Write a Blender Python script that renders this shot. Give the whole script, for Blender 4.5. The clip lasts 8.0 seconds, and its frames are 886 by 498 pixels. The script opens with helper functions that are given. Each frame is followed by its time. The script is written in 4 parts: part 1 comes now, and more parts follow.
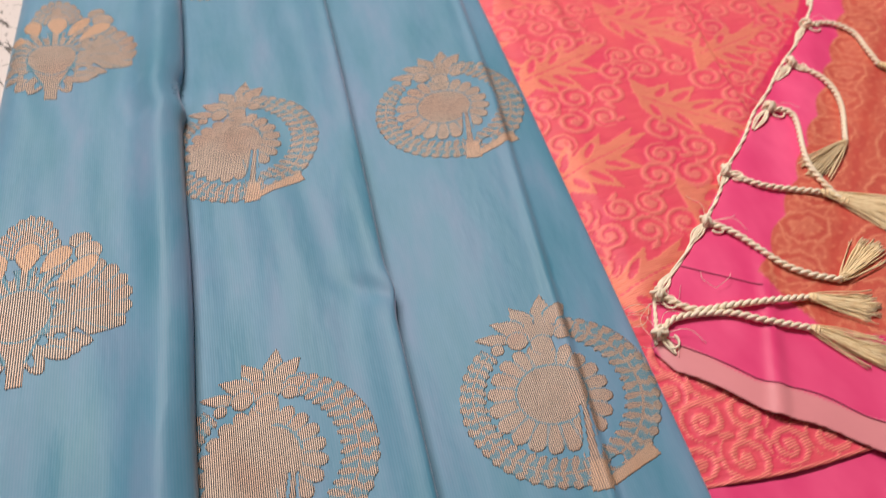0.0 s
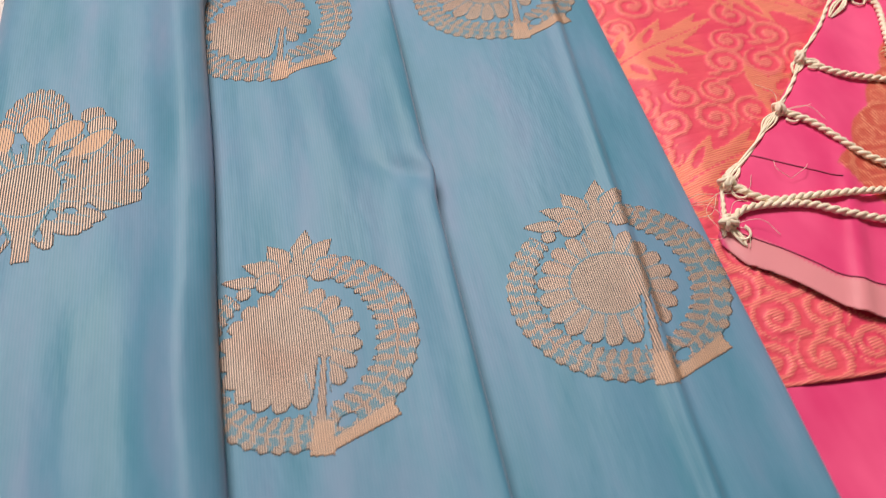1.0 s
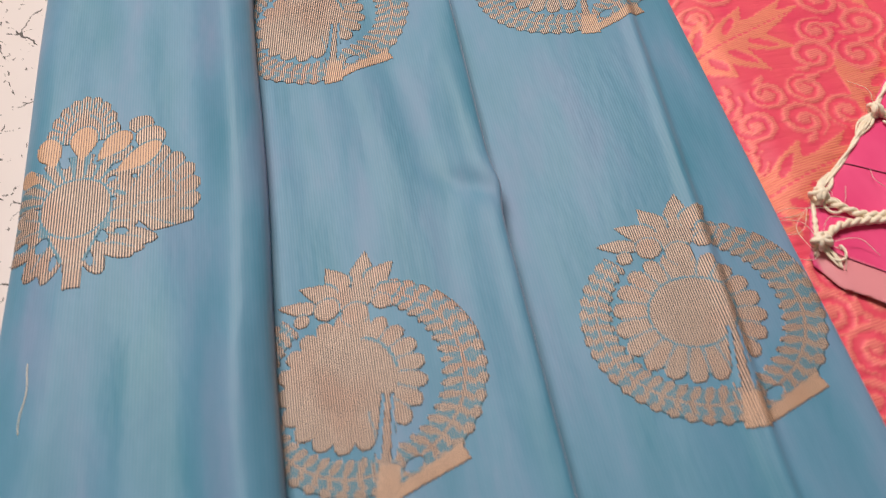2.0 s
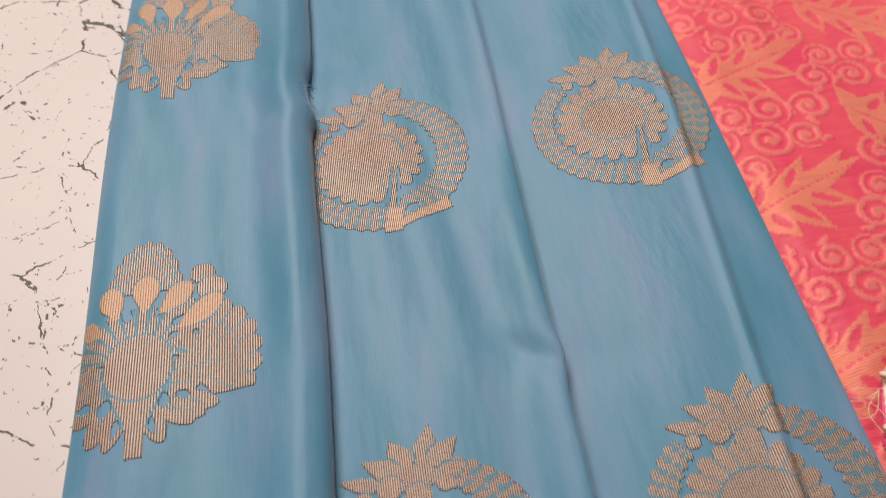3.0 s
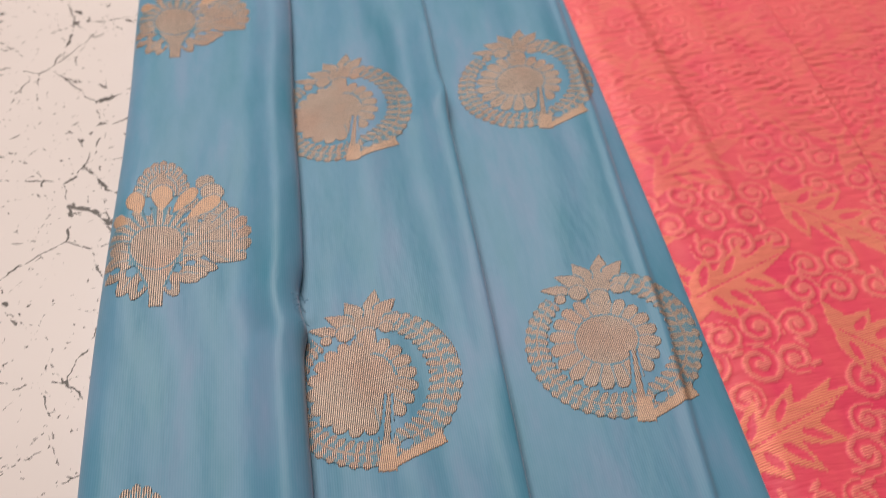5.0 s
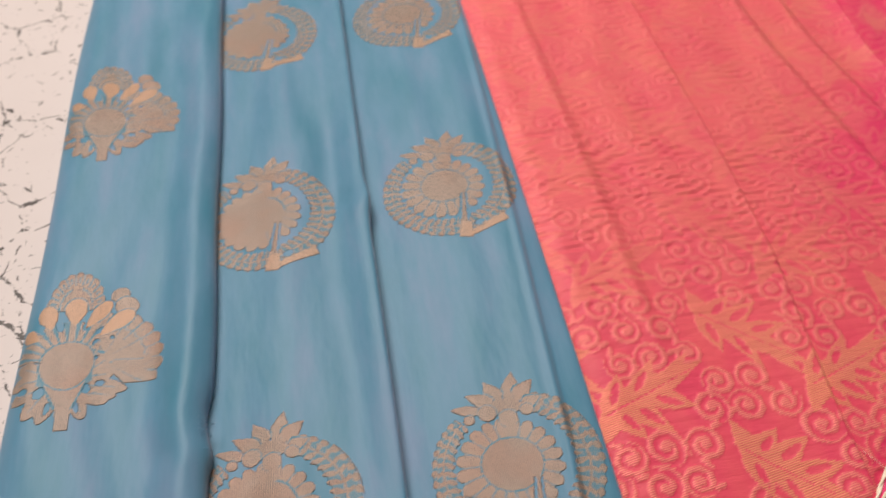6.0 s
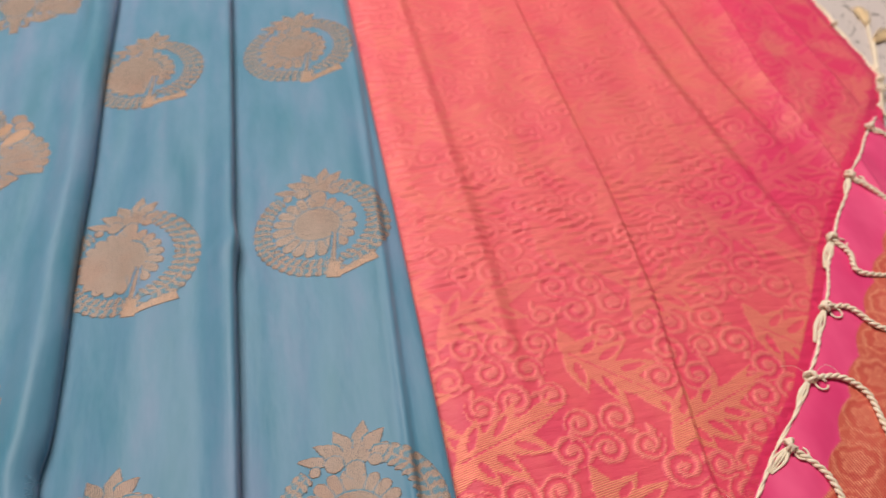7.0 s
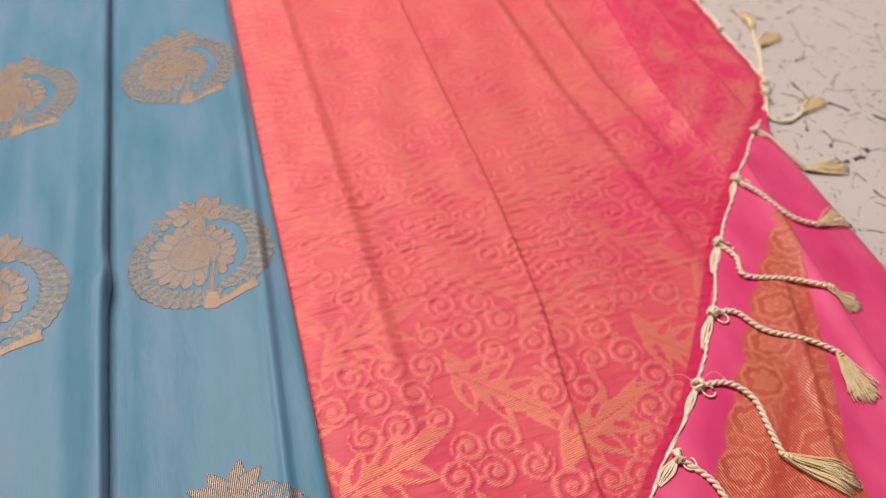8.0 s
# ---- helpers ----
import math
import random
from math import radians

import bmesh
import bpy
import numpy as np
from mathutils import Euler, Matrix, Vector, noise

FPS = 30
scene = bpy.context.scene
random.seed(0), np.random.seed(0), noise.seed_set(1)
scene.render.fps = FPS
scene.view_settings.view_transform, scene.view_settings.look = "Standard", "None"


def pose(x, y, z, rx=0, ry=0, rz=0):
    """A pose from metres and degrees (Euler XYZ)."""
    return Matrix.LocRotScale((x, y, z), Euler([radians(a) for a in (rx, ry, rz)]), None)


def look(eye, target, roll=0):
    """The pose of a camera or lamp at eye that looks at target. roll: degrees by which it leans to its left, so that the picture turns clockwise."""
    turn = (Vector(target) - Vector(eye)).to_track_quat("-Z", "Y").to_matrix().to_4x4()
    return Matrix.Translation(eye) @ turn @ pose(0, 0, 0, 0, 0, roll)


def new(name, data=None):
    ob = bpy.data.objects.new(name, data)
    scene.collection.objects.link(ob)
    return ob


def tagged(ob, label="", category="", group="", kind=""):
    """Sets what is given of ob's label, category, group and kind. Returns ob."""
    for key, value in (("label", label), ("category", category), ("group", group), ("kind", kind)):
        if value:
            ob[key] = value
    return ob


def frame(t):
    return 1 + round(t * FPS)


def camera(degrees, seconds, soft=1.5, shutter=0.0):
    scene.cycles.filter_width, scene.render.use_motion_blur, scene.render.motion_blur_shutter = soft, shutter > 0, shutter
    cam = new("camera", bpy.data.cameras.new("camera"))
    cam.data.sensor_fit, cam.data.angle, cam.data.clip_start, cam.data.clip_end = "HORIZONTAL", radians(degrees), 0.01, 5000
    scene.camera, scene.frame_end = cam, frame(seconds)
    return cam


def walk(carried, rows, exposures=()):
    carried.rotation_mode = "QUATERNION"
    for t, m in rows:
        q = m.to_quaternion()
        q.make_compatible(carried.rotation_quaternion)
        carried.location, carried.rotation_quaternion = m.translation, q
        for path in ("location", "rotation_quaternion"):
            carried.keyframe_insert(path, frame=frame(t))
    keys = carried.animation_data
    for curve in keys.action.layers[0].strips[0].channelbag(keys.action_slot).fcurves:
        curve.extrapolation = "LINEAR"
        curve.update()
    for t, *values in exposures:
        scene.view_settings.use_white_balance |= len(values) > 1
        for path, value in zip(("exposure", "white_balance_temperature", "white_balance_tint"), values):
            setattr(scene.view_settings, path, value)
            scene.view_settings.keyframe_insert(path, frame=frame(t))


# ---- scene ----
cam = camera(57.7, 8.0, soft=0.65, shutter=0.4)
cam.data.dof.use_dof, cam.data.dof.focus_distance, cam.data.dof.aperture_fstop = True, 0.35, 9.5
PATH = [
    (0, (-0.105, -0.203, 0.304), (0.258, 1.044, -1.218), 3.2),
    (0.5, (-0.109, -0.206, 0.27), (0.217, 1.015, -1.28), 2.8),
    (1, (-0.114, -0.205, 0.257), (0.184, 0.974, -1.331), 2.7),
    (1.2, (-0.115, -0.204, 0.252), (0.166, 0.96, -1.35), 2.3),
    (2.3, (-0.12, -0.157, 0.262), (0.045, 0.95, -1.395), -1.9),
    (2.5, (-0.123, -0.148, 0.269), (0.045, 0.993, -1.365), -1.8),
    (3, (-0.128, -0.124, 0.285), (0.027, 1.05, -1.326), -1.3),
    (3.5, (-0.132, -0.102, 0.296), (0.018, 1.066, -1.321), -0.4),
    (4, (-0.136, -0.081, 0.308), (0.04, 1.089, -1.305), 0.5),
    (4.2, (-0.133, -0.075, 0.314), (0.034, 1.096, -1.299), 0.5),
    (5.3, (-0.125, -0.037, 0.35), (0.141, 1.191, -1.206), 3.1),
    (5.5, (-0.118, -0.032, 0.357), (0.153, 1.209, -1.188), 3.1),
    (6, (-0.087, -0.02, 0.371), (0.2, 1.243, -1.153), 3.8),
    (6.5, (-0.043, -0.017, 0.377), (0.233, 1.263, -1.135), 2.8),
    (7, (-0.014, -0.017, 0.37), (0.307, 1.284, -1.115), 3.5),
    (7.5, (0.011, -0.011, 0.362), (0.418, 1.284, -1.107), 5.3),
    (8, (0.02, -0.011, 0.367), (0.491, 1.27, -1.095), 5.5),
]
walk(cam, [(t, look(eye, target, roll)) for t, eye, target, roll in PATH],
     exposures=[(0.0, 0.10), (1.0, 0.18), (2.5, 0.04), (4.0, -0.05), (5.5, -0.17), (7.0, -0.15), (8.0, -0.14)])

# ---- world, lights ----
world = bpy.data.worlds.new("world")
scene.world = world
world.use_nodes = True
world.node_tree.nodes["Background"].inputs["Color"].default_value = (0.75, 0.8, 0.9, 1)
world.node_tree.nodes["Background"].inputs["Strength"].default_value = 0.1

# unseen lamp, added to light the cloth from above on the far left
lamp = bpy.data.lights.new("unseen_lamp", "AREA")
lamp.shape, lamp.size, lamp.size_y, lamp.energy, lamp.color = "RECTANGLE", 1.4, 0.9, 117.0, (1.0, 0.905, 0.855)
lamp_ob = new("unseen_lamp", lamp)
lamp_ob.matrix_world = pose(-0.62, 1.75, 2.60)


# ---- materials ----
class Nodes:
    """A node material with a Principled shader and short ways to add nodes."""

    def __init__(self, name):
        self.mat = bpy.data.materials.new(name)
        self.mat.use_nodes = True
        self.tree = self.mat.node_tree
        self.bsdf = self.tree.nodes["Principled BSDF"]
        self.coord = self.tree.nodes.new("ShaderNodeTexCoord").outputs["Object"]

    def put(self, socket, value):
        if isinstance(value, bpy.types.NodeSocket):
            self.tree.links.new(value, socket)
        elif value is not None:
            socket.default_value = value

    def set(self, **values):
        for key, value in values.items():
            self.put(self.bsdf.inputs[key.replace("_", " ")], value)
        return self

    def mapped(self, scale=(1, 1, 1), turn=0.0, shift=(0, 0, 0)):
        n = self.tree.nodes.new("ShaderNodeMapping")
        self.put(n.inputs["Vector"], self.coord)
        n.inputs["Scale"].default_value = scale
        n.inputs["Rotation"].default_value = (0, 0, radians(turn))
        n.inputs["Location"].default_value = shift
        return n.outputs["Vector"]

    def noise(self, scale, detail=3.0, vector=None, rough=0.55, color=False):
        n = self.tree.nodes.new("ShaderNodeTexNoise")
        self.put(n.inputs["Vector"], vector or self.coord)
        n.inputs["Scale"].default_value, n.inputs["Detail"].default_value, n.inputs["Roughness"].default_value = scale, detail, rough
        return n.outputs["Color" if color else "Fac"]

    def bands(self, pitch, axis="X", wobble=0.0, vector=None):
        n = self.tree.nodes.new("ShaderNodeTexWave")
        self.put(n.inputs["Vector"], vector or self.coord)
        n.bands_direction = axis
        n.inputs["Scale"].default_value = 2 * math.pi / (20 * pitch)
        n.inputs["Distortion"].default_value, n.inputs["Detail Scale"].default_value = wobble, 0.3
        return n.outputs["Fac"]

    def ramp(self, fac, *stops):
        n = self.tree.nodes.new("ShaderNodeValToRGB")
        self.put(n.inputs["Fac"], fac)
        while len(n.color_ramp.elements) < len(stops):
            n.color_ramp.elements.new(0.5)
        for e, (place, color) in zip(n.color_ramp.elements, stops):
            e.position = place
            e.color = (*color, 1) if isinstance(color, tuple) else (color, color, color, 1)
        return n.outputs["Color"]

    def mix(self, fac, a, b, blend="MIX"):
        n = self.tree.nodes.new("ShaderNodeMix")
        n.data_type, n.blend_type = "RGBA", blend
        self.put(n.inputs["Factor"], fac)
        self.put(n.inputs["A"], (*a, 1) if isinstance(a, tuple) else a)
        self.put(n.inputs["B"], (*b, 1) if isinstance(b, tuple) else b)
        return n.outputs["Result"]

    def math(self, op, a, b=0.0, c=0.0):
        n = self.tree.nodes.new("ShaderNodeMath")
        n.operation = op
        for socket, value in zip(n.inputs, (a, b, c)):
            self.put(socket, value)
        return n.outputs[0]

    def attr(self, name):
        n = self.tree.nodes.new("ShaderNodeAttribute")
        n.attribute_name = name
        return n.outputs["Fac"]

    def bump(self, height, strength=0.3, distance=0.0005, under=None):
        n = self.tree.nodes.new("ShaderNodeBump")
        n.inputs["Strength"].default_value, n.inputs["Distance"].default_value = strength, distance
        self.put(n.inputs["Height"], height)
        self.put(n.inputs["Normal"], under)
        return n.outputs["Normal"]


def blue_silk():
    n = Nodes("blue_silk")
    soft = n.noise(8, 4, n.mapped((5, 1.3, 1)))
    # teal fold shade and lavender sheen are put into the colour at random
    tone = n.ramp(soft, (0.30, (0.046, 0.226, 0.325)), (0.52, (0.102, 0.270, 0.400)), (0.72, (0.185, 0.292, 0.440)))
    threads = n.bands(0.0011, "X", 0.6)
    slub = n.noise(60, 2, n.mapped((22, 0.6, 1)))
    tone = n.mix(n.math("MULTIPLY", threads, 0.10), tone, (0.26, 0.38, 0.54))
    tone = n.mix(n.math("MULTIPLY", slub, 0.14), tone, (0.03, 0.18, 0.28))
    n.set(Base_Color=tone, Roughness=n.ramp(soft, (0.3, 0.47), (0.7, 0.55)), Specular_IOR_Level=0.38,
          Sheen_Weight=0.4, Sheen_Roughness=0.4, Sheen_Tint=(0.95, 0.80, 0.90, 1),
          Normal=n.bump(threads, 0.07, 0.0002, n.bump(n.noise(28, 3, n.mapped((2.2, 0.7, 1))), 0.25, 0.004)))
    return n.mat


def gold_zari(name, pitch):
    """Gold threads floating over the silk: sparse, ribbed or closed like satin, as the weave says."""
    n = Nodes(name)
    weave = n.attr("weave")
    threads = n.bands(pitch, "X", 0.5)
    worn = n.noise(160, 2)
    thread = n.mix(worn, (0.71, 0.53, 0.41), (0.56, 0.41, 0.305))
    blush = n.ramp(n.noise(45, 2), (0.44, 0.0), (0.66, 0.7))
    thread = n.mix(blush, thread, (0.64, 0.385, 0.265))
    satin = n.ramp(weave, (0.72, 0.0), (0.95, 1.0))
    thread = n.mix(satin, thread, n.mix(n.noise(220, 2), (0.60, 0.34, 0.19), (0.54, 0.33, 0.20)))
    edge = n.math("SUBTRACT", 1.27, n.math("MULTIPLY", weave, 1.24))
    cover = n.math("MULTIPLY_ADD", n.math("SUBTRACT", threads, edge), 4.5, 0.5)
    cover = n.ramp(cover, (0.0, 0.0), (1.0, 1.0))
    between = n.mix(n.ramp(weave, (0.32, 0.0), (0.52, 1.0)), (0.055, 0.19, 0.26), (0.050, 0.048, 0.048))
    tone = n.mix(cover, between, thread)
    n.set(Base_Color=tone, Metallic=0.1, Roughness=0.48, Specular_IOR_Level=0.45,
          Normal=n.bump(threads, 0.3, 0.0003))
    return n.mat


def pink_brocade():
    n = Nodes("pink_brocade")
    zari, plain, leafy = n.attr("zari"), n.attr("plain"), n.attr("leafy")
    soft = n.noise(14, 3, n.mapped((3, 1, 1)))
    pink = n.ramp(soft, (0.3, (0.76, 0.055, 0.125)), (0.7, (0.83, 0.110, 0.138)))
    pink = n.mix(plain, pink, (0.76, 0.042, 0.14))
    weft = n.bands(0.00115, "Y", 1.5, n.mapped((1, 1, 1), -10))
    gold = n.mix(leafy, (0.95, 0.36, 0.25), n.mix(n.noise(30, 2), (0.90, 0.42, 0.16), (0.87, 0.46, 0.23)))
    gold = n.mix(n.ramp(weft, (0.2, 0.6), (0.6, 0.0)), gold, (0.72, 0.10, 0.14))
    tone = n.mix(n.math("MULTIPLY", zari, 0.58), pink, gold)
    n.set(Base_Color=tone, Roughness=0.5, Specular_IOR_Level=0.28, Sheen_Weight=0.05, Sheen_Tint=(1, 0.5, 0.5, 1), Sheen_Roughness=0.4,
          Metallic=n.math("MULTIPLY", zari, 0.15),
          Normal=n.bump(n.math("MULTIPLY", weft, zari), 0.35, 0.0003,
                        n.bump(n.noise(60, 4, n.mapped((0.5, 3.2, 1), 5)), 0.30, 0.0035)))
    return n.mat


def pink_satin():
    n = Nodes("pink_satin")
    zari, hem = n.attr("zari"), n.attr("hem")
    soft = n.noise(16, 3, n.mapped((2, 1, 1), 40))
    # the satin's patches of sheen are painted in as lighter and darker pink
    pink = n.ramp(soft, (0.3, (0.74, 0.043, 0.18)), (0.7, (0.90, 0.11, 0.27)))
    pink = n.mix(hem, pink, (0.78, 0.29, 0.32))
    warp = n.bands(0.0014, "X", 2.0, n.mapped((1, 1, 1), -12))
    worn = n.noise(38, 3)
    deep = n.ramp(worn, (0.35, (0.46, 0.045, 0.040)), (0.7, (0.58, 0.080, 0.055)))
    hatch = n.ramp(warp, (0.15, 0.0), (0.65, 1.0))
    copper = n.mix(n.math("MULTIPLY", hatch, 0.75), deep, (0.68, 0.13, 0.085))
    light = n.mix(n.math("MULTIPLY", hatch, 0.9), (0.52, 0.06, 0.06), (0.88, 0.37, 0.20))
    tone = n.mix(zari, pink, n.mix(n.attr("flower"), copper, light))
    n.set(Base_Color=tone, Roughness=0.45, Specular_IOR_Level=0.3, Sheen_Weight=0.12, Sheen_Tint=(1, 0.6, 0.7, 1), Sheen_Roughness=0.4,
          Normal=n.bump(n.math("MULTIPLY", warp, zari), 0.3, 0.0003, n.bump(n.noise(30, 3), 0.2, 0.003)))
    return n.mat


def cream_thread():
    n = Nodes("cream_thread")
    fine = n.noise(420, 3)
    tone = n.ramp(fine, (0.3, (0.92, 0.77, 0.55)), (0.7, (0.97, 0.89, 0.72)))
    n.set(Base_Color=tone, Roughness=0.62, Sheen_Weight=0.3, Normal=n.bump(fine, 0.4, 0.0004))
    return n.mat


def tuft_thread():
    n = Nodes("tuft_thread")
    fine = n.noise(300, 3)
    tone = n.ramp(fine, (0.3, (0.88, 0.65, 0.36)), (0.7, (0.95, 0.78, 0.49)))
    n.set(Base_Color=tone, Roughness=0.5, Sheen_Weight=0.3)
    return n.mat


def seam_thread():
    n = Nodes("seam_thread")
    n.set(Base_Color=n.mix(n.noise(400, 2), (0.20, 0.02, 0.06), (0.32, 0.04, 0.09)), Roughness=0.7)
    return n.mat


def crackled_white():
    n = Nodes("crackled_white")
    bend = n.tree.nodes.new("ShaderNodeVectorMath")
    bend.operation = "MULTIPLY_ADD"
    n.put(bend.inputs[0], n.noise(42, 5, rough=0.58, color=True))
    bend.inputs[1].default_value = (0.017, 0.017, 0)
    n.put(bend.inputs[2], n.mapped((1.08, 0.96, 1), 12))

    def cracks(scale, width, low, high, seed):
        v = n.tree.nodes.new("ShaderNodeTexVoronoi")
        v.feature = "DISTANCE_TO_EDGE"
        v.inputs["Scale"].default_value = scale
        n.put(v.inputs["Vector"], bend.outputs[0])
        line = n.math("LESS_THAN", v.outputs["Distance"], n.math("MULTIPLY", n.noise(70, 3, n.mapped(shift=(seed, 0, 0))), width))
        gaps = n.ramp(n.noise(scale * 4.6, 5, n.mapped(shift=(0, seed, 0))), (low, 0.0), (high, 1.0))
        return n.math("MULTIPLY", line, gaps)

    dark = n.math("MAXIMUM", cracks(17, 0.0140, 0.485, 0.51, 1.3), cracks(33, 0.019, 0.53, 0.56, 4.1))
    dark = n.math("MAXIMUM", dark, cracks(64, 0.030, 0.60, 0.62, 7.7))
    cloud = n.noise(5, 4)
    white = n.ramp(cloud, (0.3, (0.65, 0.585, 0.555)), (0.7, (0.71, 0.64, 0.61)))
    tone = n.mix(dark, white, n.mix(n.noise(50, 2), (0.03, 0.026, 0.022), (0.11, 0.09, 0.075)))
    n.set(Base_Color=tone, Roughness=0.45, Specular_IOR_Level=0.35, Normal=n.bump(dark, -0.3, 0.0006))
    return n.mat


def plaster():
    n = Nodes("plaster")
    # dark grey, so the unseen walls throw little light back
    n.set(Base_Color=n.ramp(n.noise(3, 5), (0.3, (0.34, 0.32, 0.30)), (0.7, (0.40, 0.38, 0.36))), Roughness=0.85, Normal=n.bump(n.noise(60, 4), 0.2, 0.002))
    return n.mat


def unseen_lamp_panel():
    # glowing face of the added panel; no such fitting is seen
    n = Nodes("unseen_lamp_panel")
    n.set(Base_Color=(0.9, 0.9, 0.88, 1), Roughness=0.5, Emission_Color=(1.0, 0.93, 0.87, 1), Emission_Strength=1.0)
    return n.mat


SILK, ZARI, FINE_ZARI, BROCADE, SATIN = blue_silk(), gold_zari("gold_zari", 0.00104), gold_zari("fine_gold_zari", 0.00086), pink_brocade(), pink_satin()
CREAM, TUFT, SEAM, WHITE, PLASTER, PANEL = cream_thread(), tuft_thread(), seam_thread(), crackled_white(), plaster(), unseen_lamp_panel()


# ---- mesh helpers ----
def mesh_object(name, verts, faces, material, parent=None, label="", smooth=True):
    me = bpy.data.meshes.new(name)
    me.from_pydata([tuple(map(float, v)) for v in verts], [], faces)
    me.polygons.foreach_set("use_smooth", [smooth] * len(me.polygons))
    me.materials.append(material)
    ob = new(name, me)
    if parent:
        ob.parent = parent
    if label:
        tagged(ob, label)
    return ob


def sheet(name, X, Y, Z, material, parent, label="", keep=None, thick=0.0006, attrs=None):
    """A cloth sheet from arrays of places [row, column], with a turned-down rim along its border."""
    rows, cols = X.shape
    idx = np.arange(rows * cols).reshape(rows, cols)
    quads = np.stack([idx[:-1, :-1], idx[:-1, 1:], idx[1:, 1:], idx[1:, :-1]], -1)
    quads = quads[keep] if keep is not None else quads.reshape(-1, 4)
    used = np.unique(quads)
    back = np.full(rows * cols, -1)
    back[used] = np.arange(len(used))
    quads = back[quads]
    co = np.stack([X.ravel(), Y.ravel(), Z.ravel()], -1)[used]
    edges = np.concatenate([quads[:, [k, (k + 1) % 4]] for k in range(4)])
    code = edges.min(1).astype(np.int64) * len(used) + edges.max(1)
    _, first, count = np.unique(code, return_index=True, return_counts=True)
    rim = edges[first[count == 1]]
    low = np.unique(rim)
    drop = np.full(len(used), -1)
    drop[low] = len(used) + np.arange(len(low))
    skirt = np.stack([rim[:, 1], rim[:, 0], drop[rim[:, 0]], drop[rim[:, 1]]], -1)
    co = np.concatenate([co, co[low] - [0, 0, thick]])
    allq = np.concatenate([quads, skirt])
    me = bpy.data.meshes.new(name)
    me.vertices.add(len(co))
    me.vertices.foreach_set("co", co.ravel())
    me.loops.add(len(allq) * 4)
    me.loops.foreach_set("vertex_index", allq.ravel())
    me.polygons.add(len(allq))
    me.polygons.foreach_set("loop_start", np.arange(len(allq)) * 4)
    me.polygons.foreach_set("use_smooth", np.ones(len(allq), bool))
    me.update(calc_edges=True)
    me.validate()
    for key, values in (attrs or {}).items():
        a = me.attributes.new(key, "FLOAT", "POINT")
        a.data.foreach_set("value", np.concatenate([values.ravel()[used], values.ravel()[used][low]]).astype(np.float32))
    me.materials.append(material)
    ob = new(name, me)
    ob.parent = parent
    return tagged(ob, label) if label else ob


def smooth01(x):
    x = np.clip(x, 0, 1)
    return x * x * (3 - 2 * x)


def ripple(X, Y, seed, wave, along):
    """Soft folds that run along y: a few sines with bent phases."""
    rnd = np.random.RandomState(seed)
    out = 0
    for k in range(5):
        w = wave * rnd.uniform(0.55, 1.7)
        l = along * rnd.uniform(0.6, 1.8)
        bend = 1.2 * np.sin(Y / l * 2 * np.pi + rnd.uniform(0, 6.3)) + 0.6 * np.sin(Y / l * 4.4 * np.pi + rnd.uniform(0, 6.3))
        out = out + np.sin(X / w * 2 * np.pi + bend + rnd.uniform(0, 6.3)) * (0.55 + 0.45 * np.sin(Y / l * 2.6 * np.pi + rnd.uniform(0, 6.3)))
    return out / 3


# ---- the floor, with unseen walls and ceiling added to hold bounced light ----
def slab(name, x0, y0, z0, x1, y1, z1, material, kind="structure"):
    v = [(x, y, z) for z in (z0, z1) for y in (y0, y1) for x in (x0, x1)]
    f = [(0, 2, 3, 1), (4, 5, 7, 6), (0, 1, 5, 4), (1, 3, 7, 5), (3, 2, 6, 7), (2, 0, 4, 6)]
    return tagged(mesh_object(name, v, f, material, smooth=False), kind=kind)


slab("floor", -2.6, -2.2, -0.1, 2.4, 4.6, 0.0, WHITE)
slab("unseen_wall_west", -2.7, -2.3, -0.1, -2.6, 4.7, 2.7, PLASTER)
slab("unseen_wall_east", 2.4, -2.3, -0.1, 2.5, 4.7, 2.7, PLASTER)
slab("unseen_wall_south", -2.6, -2.3, -0.1, 2.4, -2.2, 2.7, PLASTER)
slab("unseen_wall_north", -2.6, 4.6, -0.1, 2.4, 4.7, 2.7, PLASTER)
slab("unseen_ceiling", -2.7, -2.3, 2.7, 2.5, 4.7, 2.8, PLASTER)
# added unseen panel that glows just above the lamp
slab("unseen_light_panel", -1.37, 1.25, 2.64, 0.13, 2.25, 2.7, PANEL)


# ---- the blue pleats ----
Y0, Y1 = -0.34, 0.98


def left_edge(y):
    return -0.2535 + 0.009 * (y + 0.05) + 0.0012 * np.sin(y * 21 + 1)


def line_one(y):
    return np.interp(y, [-0.34, -0.05, 0.15, 0.27, 0.5, 0.98], [-0.156, -0.1545, -0.153, -0.150, -0.147, -0.142]) + 0.0006 * np.sin(y * 34) - 0.0022 * np.exp(-((y - 0.19) / 0.012) ** 2) + 0.0018 * np.exp(-((y - 0.168) / 0.007) ** 2)


def line_two(y):
    base = np.interp(y, [-0.34, -0.08, 0.014, 0.1, 0.2, 0.32, 0.49, 0.63, 0.98], [-0.069, -0.0660, -0.0645, -0.0618, -0.0600, -0.0588, -0.056, -0.054, -0.048])
    return base + 0.0022 * np.exp(-((y - 0.019) / 0.010) ** 2) + 0.002 * np.exp(-((y - 0.325) / 0.014) ** 2)


def right_edge(y):
    return np.interp(y, [-0.34, -0.1, 0.15, 0.3, 0.6, 0.98], [0.034, 0.0372, 0.0397, 0.0404, 0.0400, 0.0395])


